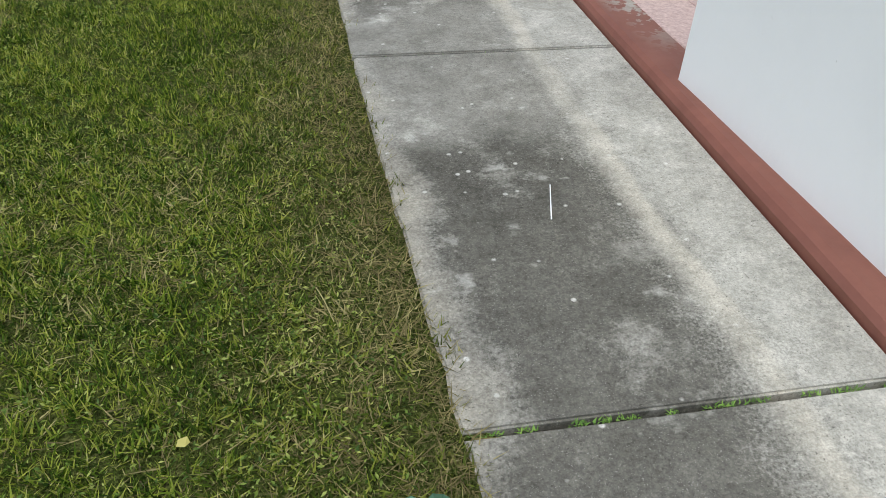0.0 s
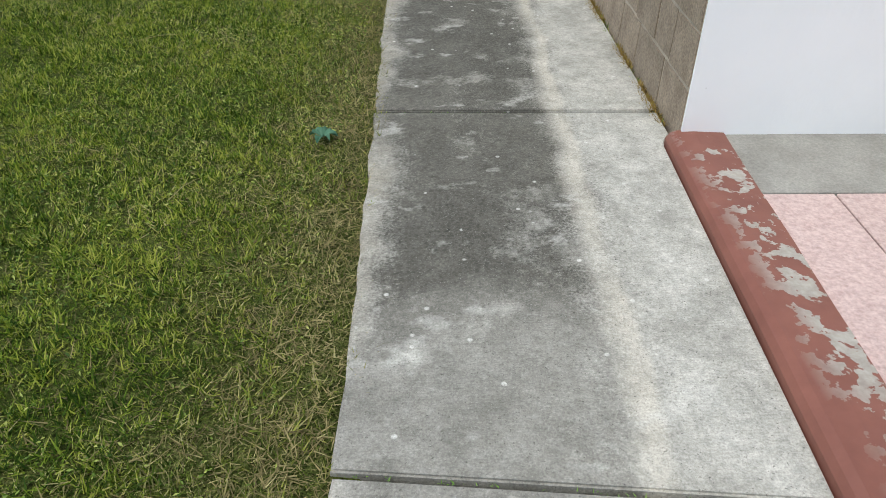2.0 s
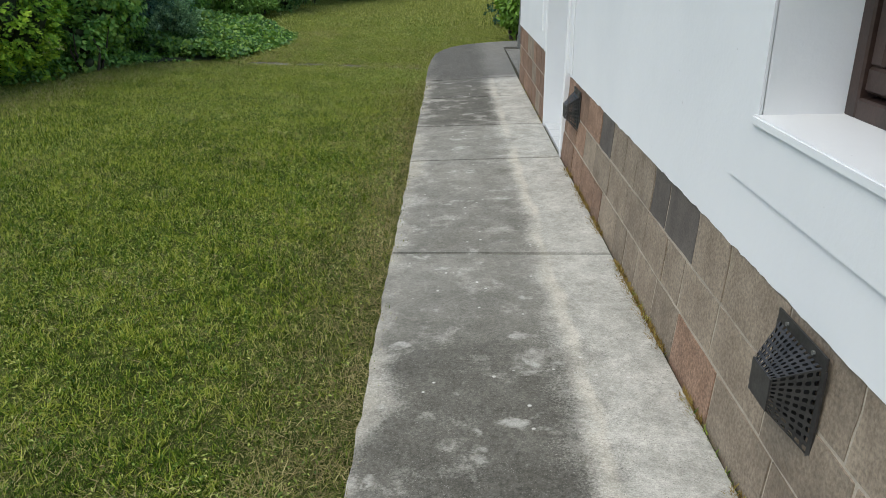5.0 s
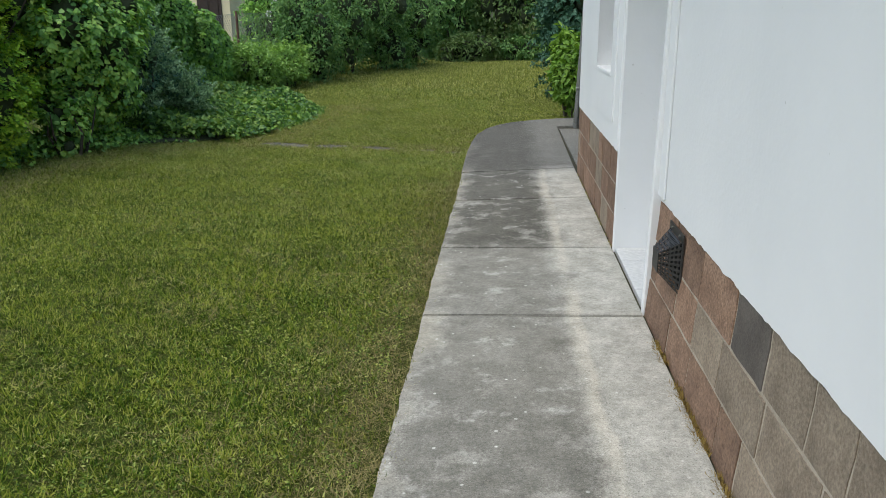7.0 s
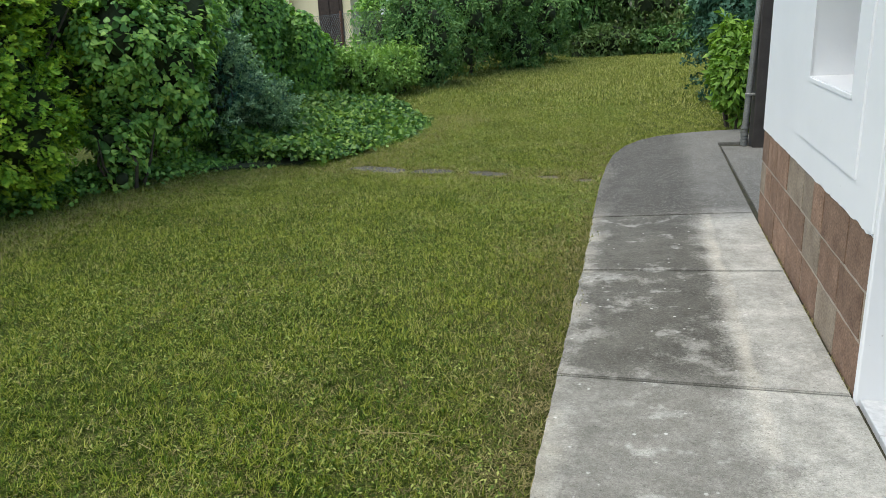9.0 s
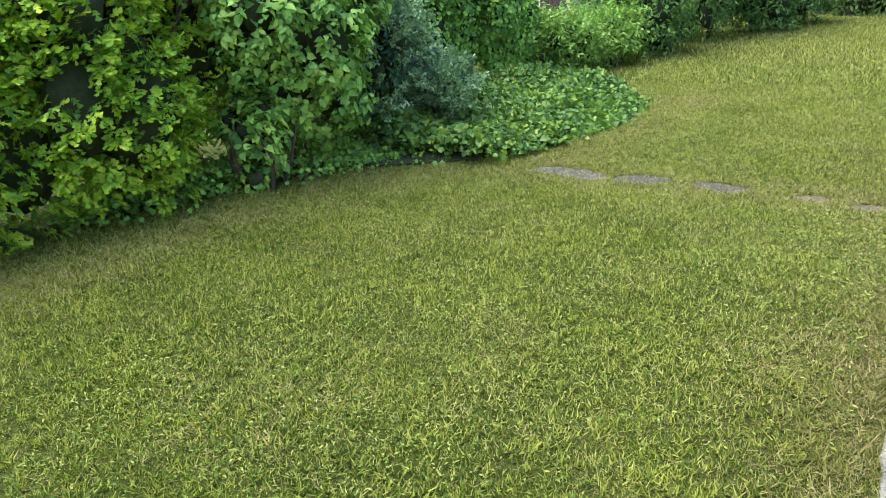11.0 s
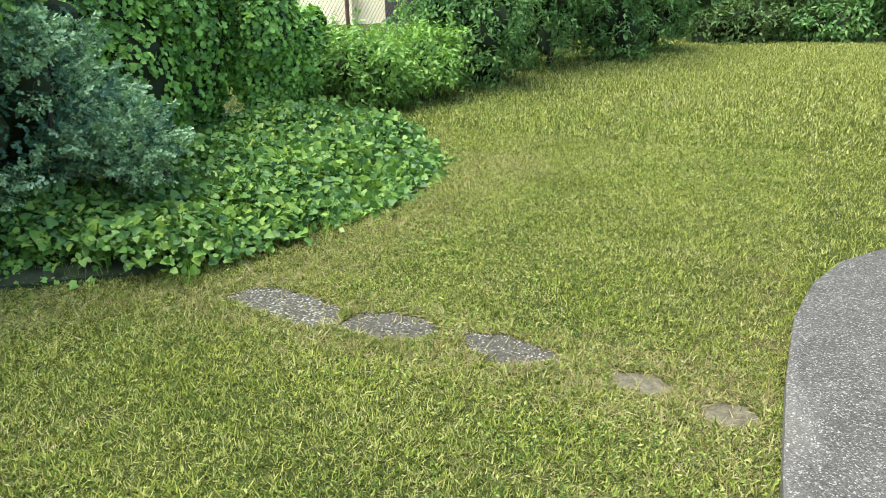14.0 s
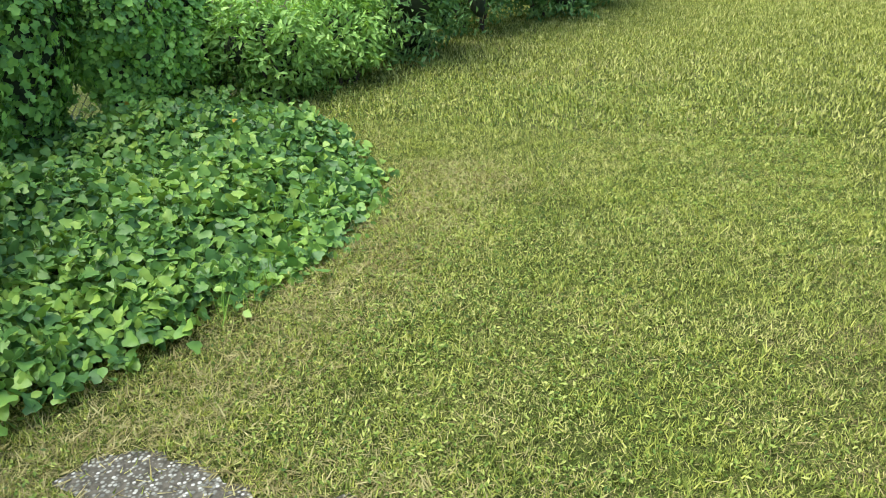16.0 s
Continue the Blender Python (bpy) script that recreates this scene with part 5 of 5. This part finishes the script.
# ---- grass ----
def grass(name, lo, hi, density, length, width, material, seed, label, lean=0.7, keep=None, feather=0.0):
    rng = np.random.default_rng(seed)
    n = int((hi[0] - lo[0]) * (hi[1] - lo[1]) * density)
    p = rng.uniform(lo, hi, (n, 2))
    limit = 0.462 + 0.03 * np.sin(p[:, 1] * 7) * np.sin(p[:, 1] * 2.3) + 0.015 * np.sin(p[:, 1] * 19) + rng.normal(0, 0.012, n)
    ok = (p[:, 0] < limit) | ((p[:, 1] > 15.08) & ~inside(p, end) & ((p[:, 0] < 0.6) | (p[:, 1] > 18.12)))
    for pl in STEPS:
        c = np.mean(pl, axis=0)
        shrunk = [(c[0] + (x - c[0]) * 0.98, c[1] + (y - c[1]) * 0.92) for x, y in pl]
        ok &= ~(inside(p, shrunk) & (rng.random(n) < 0.965)) & ~(inside(p, pl) & (rng.random(n) < 0.3))
    if keep is not None:
        ok &= keep(p, rng)
    if feather:
        ok &= rng.random(n) < np.minimum(p[:, 0] - lo[0], p[:, 1] - lo[1]) / feather
    p = p[ok]
    n = len(p)
    on_slab = np.any([inside(p, pl) for pl in STEPS], axis=0)
    pos = np.column_stack([p, ground_z(p[:, 0], p[:, 1]) + np.where(on_slab, 0.006, rng.uniform(-0.004, 0.010, n))])
    a = rng.uniform(0, 2 * np.pi, n)
    tilt = np.clip(rng.normal(lean, 0.32, n), 0.1, 1.45)
    up = np.column_stack([np.cos(a) * np.sin(tilt), np.sin(a) * np.sin(tilt), np.maximum(0.08, np.cos(tilt))])
    b = rng.uniform(0, 2 * np.pi, n)
    right = unit(unit(np.cross(up, np.tile((0.0, 0.0, 1.0), (n, 1)))) + 0.55 * np.column_stack([np.cos(b), np.sin(b), rng.normal(0, 0.6, n)]))
    right = unit(right - up * np.sum(right * up, axis=1, keepdims=True))
    out = np.cross(right, up)
    tuft = np.zeros(n)
    for k in range(26):
        w = rng.normal(0, 55, 2)
        tuft += 0.52 * np.sin(p @ w + k)
    size = length * rng.uniform(0.5, 1.25, n) * np.clip(1 + 0.18 * tuft, 0.45, 1.45)
    t = [(-0.5 * width / length, 0, 0), (0.5 * width / length, 0, 0), (0, 1, 0)]
    me = scatter_mesh(name, t, [(0, 1, 2)], pos, right, unit(up), out, size)
    me.materials.append(material)
    return tagged(new(name, me), label, "grass", kind="stuff")


def thin_edge(p, rng):
    return rng.random(len(p)) < np.clip(0.25 + (0.42 - p[:, 0]) / 0.5, 0.3, 1)


def in_patches(p, rng):
    s = sum(np.sin(p @ np.array(w) + k) for k, w in enumerate(((2.1, 1.3), (-1.6, 2.7), (4.3, -1.9), (3.1, 5.2), (-7.0, 3.3))))
    return rng.random(len(p)) < np.clip(0.28 + 0.28 * s, 0.04, 1)


def beside_path(p, rng):
    return rng.random(len(p)) < np.exp(-np.abs(p[:, 0] - 0.35) / 0.28)


def by_hedge(p, rng):
    foot = np.interp(p[:, 1], (12.5, 15.5, 16.6, 17.3, 18.2, 19.6), (-4.3, -3.9, -3.3, -2.5, -2.3, -2.0))
    near = np.exp(-((p[:, 0] - foot - 0.25) / 0.35) ** 2)
    slabs = np.exp(-((p[:, 1] - 16.98) / 0.3) ** 2) * (p[:, 0] > -2.7)
    return rng.random(len(p)) < np.maximum(near * 0.8, slabs)


grass("grass_near", (-3.2, 0.2), (0.5, 12.5), 19000, 0.031, 0.0043, GRASS, 1, "short mown green lawn grass", 0.88, thin_edge, 0.9)
grass("grass_mid", (-6.0, 7.4), (-2.6, 12.5), 5000, 0.042, 0.009, GRASS, 2, "short mown green lawn grass", 0.7, None, 1.2)
grass("grass_middle_lawn", (-4.6, 12.5), (0.6, 21.0), 16500, 0.028, 0.0052, GRASS, 3, "short mown green lawn grass", 0.85)
grass("grass_side", (0.6, 17.8), (2.6, 21.0), 7000, 0.03, 0.007, GRASS, 9, "short mown green lawn grass", 0.7)
grass("grass_far", (-4.2, 21.0), (5.0, 31.0), 2600, 0.042, 0.014, GRASS, 4, "short mown yellowish lawn grass", 0.65)
grass("grass_outer", (-12, -4.0), (-2.6, 8.5), 500, 0.05, 0.012, GRASS, 5, "short mown green lawn grass", 1.0)
grass("cut_grass", (-4.0, 0.6), (0.5, 26.0), 4200, 0.042, 0.003, DRY, 6, "dry grass clippings lying on the lawn", 1.4, in_patches)
grass("cut_grass_edge", (-0.9, 0.6), (0.5, 18.5), 11000, 0.042, 0.003, THATCH, 7, "dry grass clippings along the path edge", 1.38, beside_path)
grass("raked_grass", (-4.6, 12.6), (0.4, 20.2), 15000, 0.05, 0.0046, DRY, 10, "pale raked clippings at the hedge foot and slabs", 1.38, by_hedge)


def in_cover(p, rng):
    rim = [(x + 0.12, y - 0.05) for x, y in PATCH]
    core_ = [(-3.6 + (x + 3.6) * 0.72, 18.6 + (y - 18.6) * 0.72) for x, y in PATCH]
    patchy = np.sin(p[:, 0] * 7 + p[:, 1] * 3) + np.sin(p[:, 1] * 5.3) > 0.5
    return inside(p, rim) & (rng.random(len(p)) < np.where(inside(p, core_), 0.06, 0.6)) & patchy


grass("tall_grass", (-4.4, 16.5), (-2.0, 20.8), 1500, 0.16, 0.005, LIGHTLEAF, 12, "tall green grass stalks among the ground cover", 0.35, in_cover)


def lawn_weeds(seed=8):
    rng = np.random.default_rng(seed)
    c = rng.uniform((-4.2, 0.6), (0.6, 22.5), (30000, 2))
    c = c[rng.random(len(c)) < 0.55 + 0.45 * np.sin(c[:, 0] * 1.7 + 1) * np.sin(c[:, 1] * 1.3)]
    p = (c[:, None, :] + rng.normal(0, 0.05, (len(c), 9, 2))).reshape(-1, 2)
    ok = (p[:, 0] < 0.36) | ((p[:, 1] > 15.2) & ~inside(p, end) & ((p[:, 0] < 0.45) | (p[:, 1] > 18.9)))
    for pl in STEPS:
        ok &= ~inside(p, pl)
    p = p[ok]
    n = len(p)
    pos = np.column_stack([p, ground_z(p[:, 0], p[:, 1]) + rng.uniform(0.012, 0.036, n)])
    out = unit(np.column_stack([rng.normal(0, 0.45, n), rng.normal(0, 0.45, n), np.ones(n)]))
    a = rng.uniform(0, 6.28, n)
    up = np.column_stack([np.cos(a), np.sin(a), np.zeros(n)])
    up = unit(up - out * np.sum(up * out, axis=1, keepdims=True))
    me = scatter_mesh("lawn_weeds", OVAL[0], OVAL[1], pos, np.cross(up, out), up, out, rng.uniform(0.006, 0.017, n) * (1 + 0.04 * p[:, 1]))
    me.materials.append(CLOVER)
    tagged(new("lawn_weeds", me), "small broad-leaved weeds and clover in the lawn", "weeds", kind="stuff")


lawn_weeds()


# ---- small things ----
def tufts(name, count, line, spread, length, width, material, seed, label):
    """Fine blades growing out of a joint."""
    rng = np.random.default_rng(seed)
    u = rng.random(count)
    u = u[np.sin(u * 61) + np.sin(u * 23 + 1) > -0.35]
    n = len(u)
    (x0, y0), (x1, y1) = line
    x, y = x0 + (x1 - x0) * u + rng.normal(0, spread, n), y0 + (y1 - y0) * u + rng.normal(0, spread, n)
    z = np.array([path_z(a, b) for a, b in zip(x, y)]) - 0.012
    a = rng.uniform(0, 6.28, n)
    up = unit(np.column_stack([0.9 * np.cos(a) - 0.3, 0.9 * np.sin(a), 0.55 + 0.4 * rng.random(n)]))
    right = unit(np.cross(up, np.tile((0.0, 0.0, 1.0), (n, 1))))
    t = [(-0.5 * width / length, 0, 0), (0.5 * width / length, 0, 0), (0, 1, 0)]
    me = scatter_mesh(name, t, [(0, 1, 2)], np.column_stack([x, y, z]), right, up, np.cross(right, up), length * rng.uniform(0.4, 1.3, n))
    me.materials.append(material)
    return tagged(new(name, me), label, "weeds", kind="stuff")


tufts("joint_moss", 9500, ((1.594, 5.0), (1.598, 10.9)), 0.010, 0.034, 0.006, MOSS, 101, "dry brown moss in the joint along the plinth")
tufts("joint_weeds", 500, ((1.597, 5.0), (1.600, 9.0)), 0.006, 0.035, 0.006, CLOVER, 102, "green moss in the joint along the plinth")
tufts("joint_moss", 1500, ((1.596, 12.3), (1.598, 14.9)), 0.006, 0.02, 0.005, DRY, 103, "dry brown moss in the joint along the plinth")
for k, ((ya, yb), amount) in enumerate(zip(JOINTS[3:8], (700, 120, 150, 900, 150))):
    tufts("joint_moss", amount, ((0.46, ya), (1.45, yb)), 0.004, 0.012, 0.004, WEED, 110 + k, "green moss in a joint of the path")


def broad_weed(x, y, r, n, seed):
    rng = random.Random(seed)
    top = empty("lawn_plant", (x, y, gz(x, y)), "dark green broad-leaved weed beside the path", "weed")
    for i in range(n):
        a = i * 6.283 / n + rng.uniform(-0.3, 0.3)
        l = r * rng.uniform(0.7, 1.1)
        c, s_ = math.cos(a), math.sin(a)
        bm = bmesh.new()
        pts = [(0, 0, 0.03), (0.5, 0.32, 0.055), (0.85, 0.2, 0.05), (1.05, 0, 0.03), (0.85, -0.2, 0.05), (0.5, -0.32, 0.055)]
        mid = bm.verts.new((0.5 * l * c, 0.5 * l * s_, 0.045))
        ring = [bm.verts.new((l * (u * c - w * s_), l * (u * s_ + w * c), h)) for u, w, h in pts]
        for p, q in zip(ring, ring[1:] + ring[:1]):
            bm.faces.new((p, q, mid))
        part("leaf", bm, DARKGREEN, top)


broad_weed(0.25, 4.97, 0.06, 6, 5)
broad_weed(0.33, 1.25, 0.09, 9, 6)
fallen = bmesh.new()
vs = [fallen.verts.new(p) for p in ((0, 0, 0), (0.03, -0.012, 0.008), (0.045, 0.008, 0.004), (0.035, 0.03, 0.01), (0.005, 0.026, 0.003))]
fallen.faces.new(vs)
fallen.transform(Matrix.Scale(0.6, 4))
fallen.transform(Matrix.Translation((-0.12, 1.53, gz(-0.12, 1.53) + 0.035)))
thing("fallen_leaf", fallen, leafy("yellow_leaf", [(0.55, 0.5, 0.15), (0.65, 0.6, 0.2)]), "pale yellow fallen leaf lying on the lawn", "leaf")


# thin white scratch on the path and straws on the lawn
part("scratch", prism([(0.858, 2.15), (0.862, 2.15), (0.914, 2.32), (0.911, 2.32)], lambda x, y: path_z(x, y) - 0.004, lambda x, y: path_z(x, y) + 0.002), WHITE, path, "white scratch mark")
rng = random.Random(31)
for x, y, turn, length in ((-0.1, 11.75, 0.12, 0.36), (-0.2, 4.6, 1.2, 0.16), (-0.7, 6.1, 0.5, 0.22), (0.1, 3.0, 2.1, 0.18), (-1.2, 8.1, 2.6, 0.2), (0.2, 1.9, 1.8, 0.14)):
    dx, dy = length / 2 * math.cos(turn), length / 2 * math.sin(turn)
    straw = tube((x - dx, y - dy, gz(x, y) + 0.03), (x, y, gz(x, y) + 0.038), 0.0016, sides=5)
    tube((x, y, gz(x, y) + 0.038), (x + dx, y + dy, gz(x, y) + 0.026), 0.0016, 0.001, sides=5, bm=straw)
    thing("straw", straw, DRY, "long dry straw lying on the lawn", "straw", "straws on the lawn")
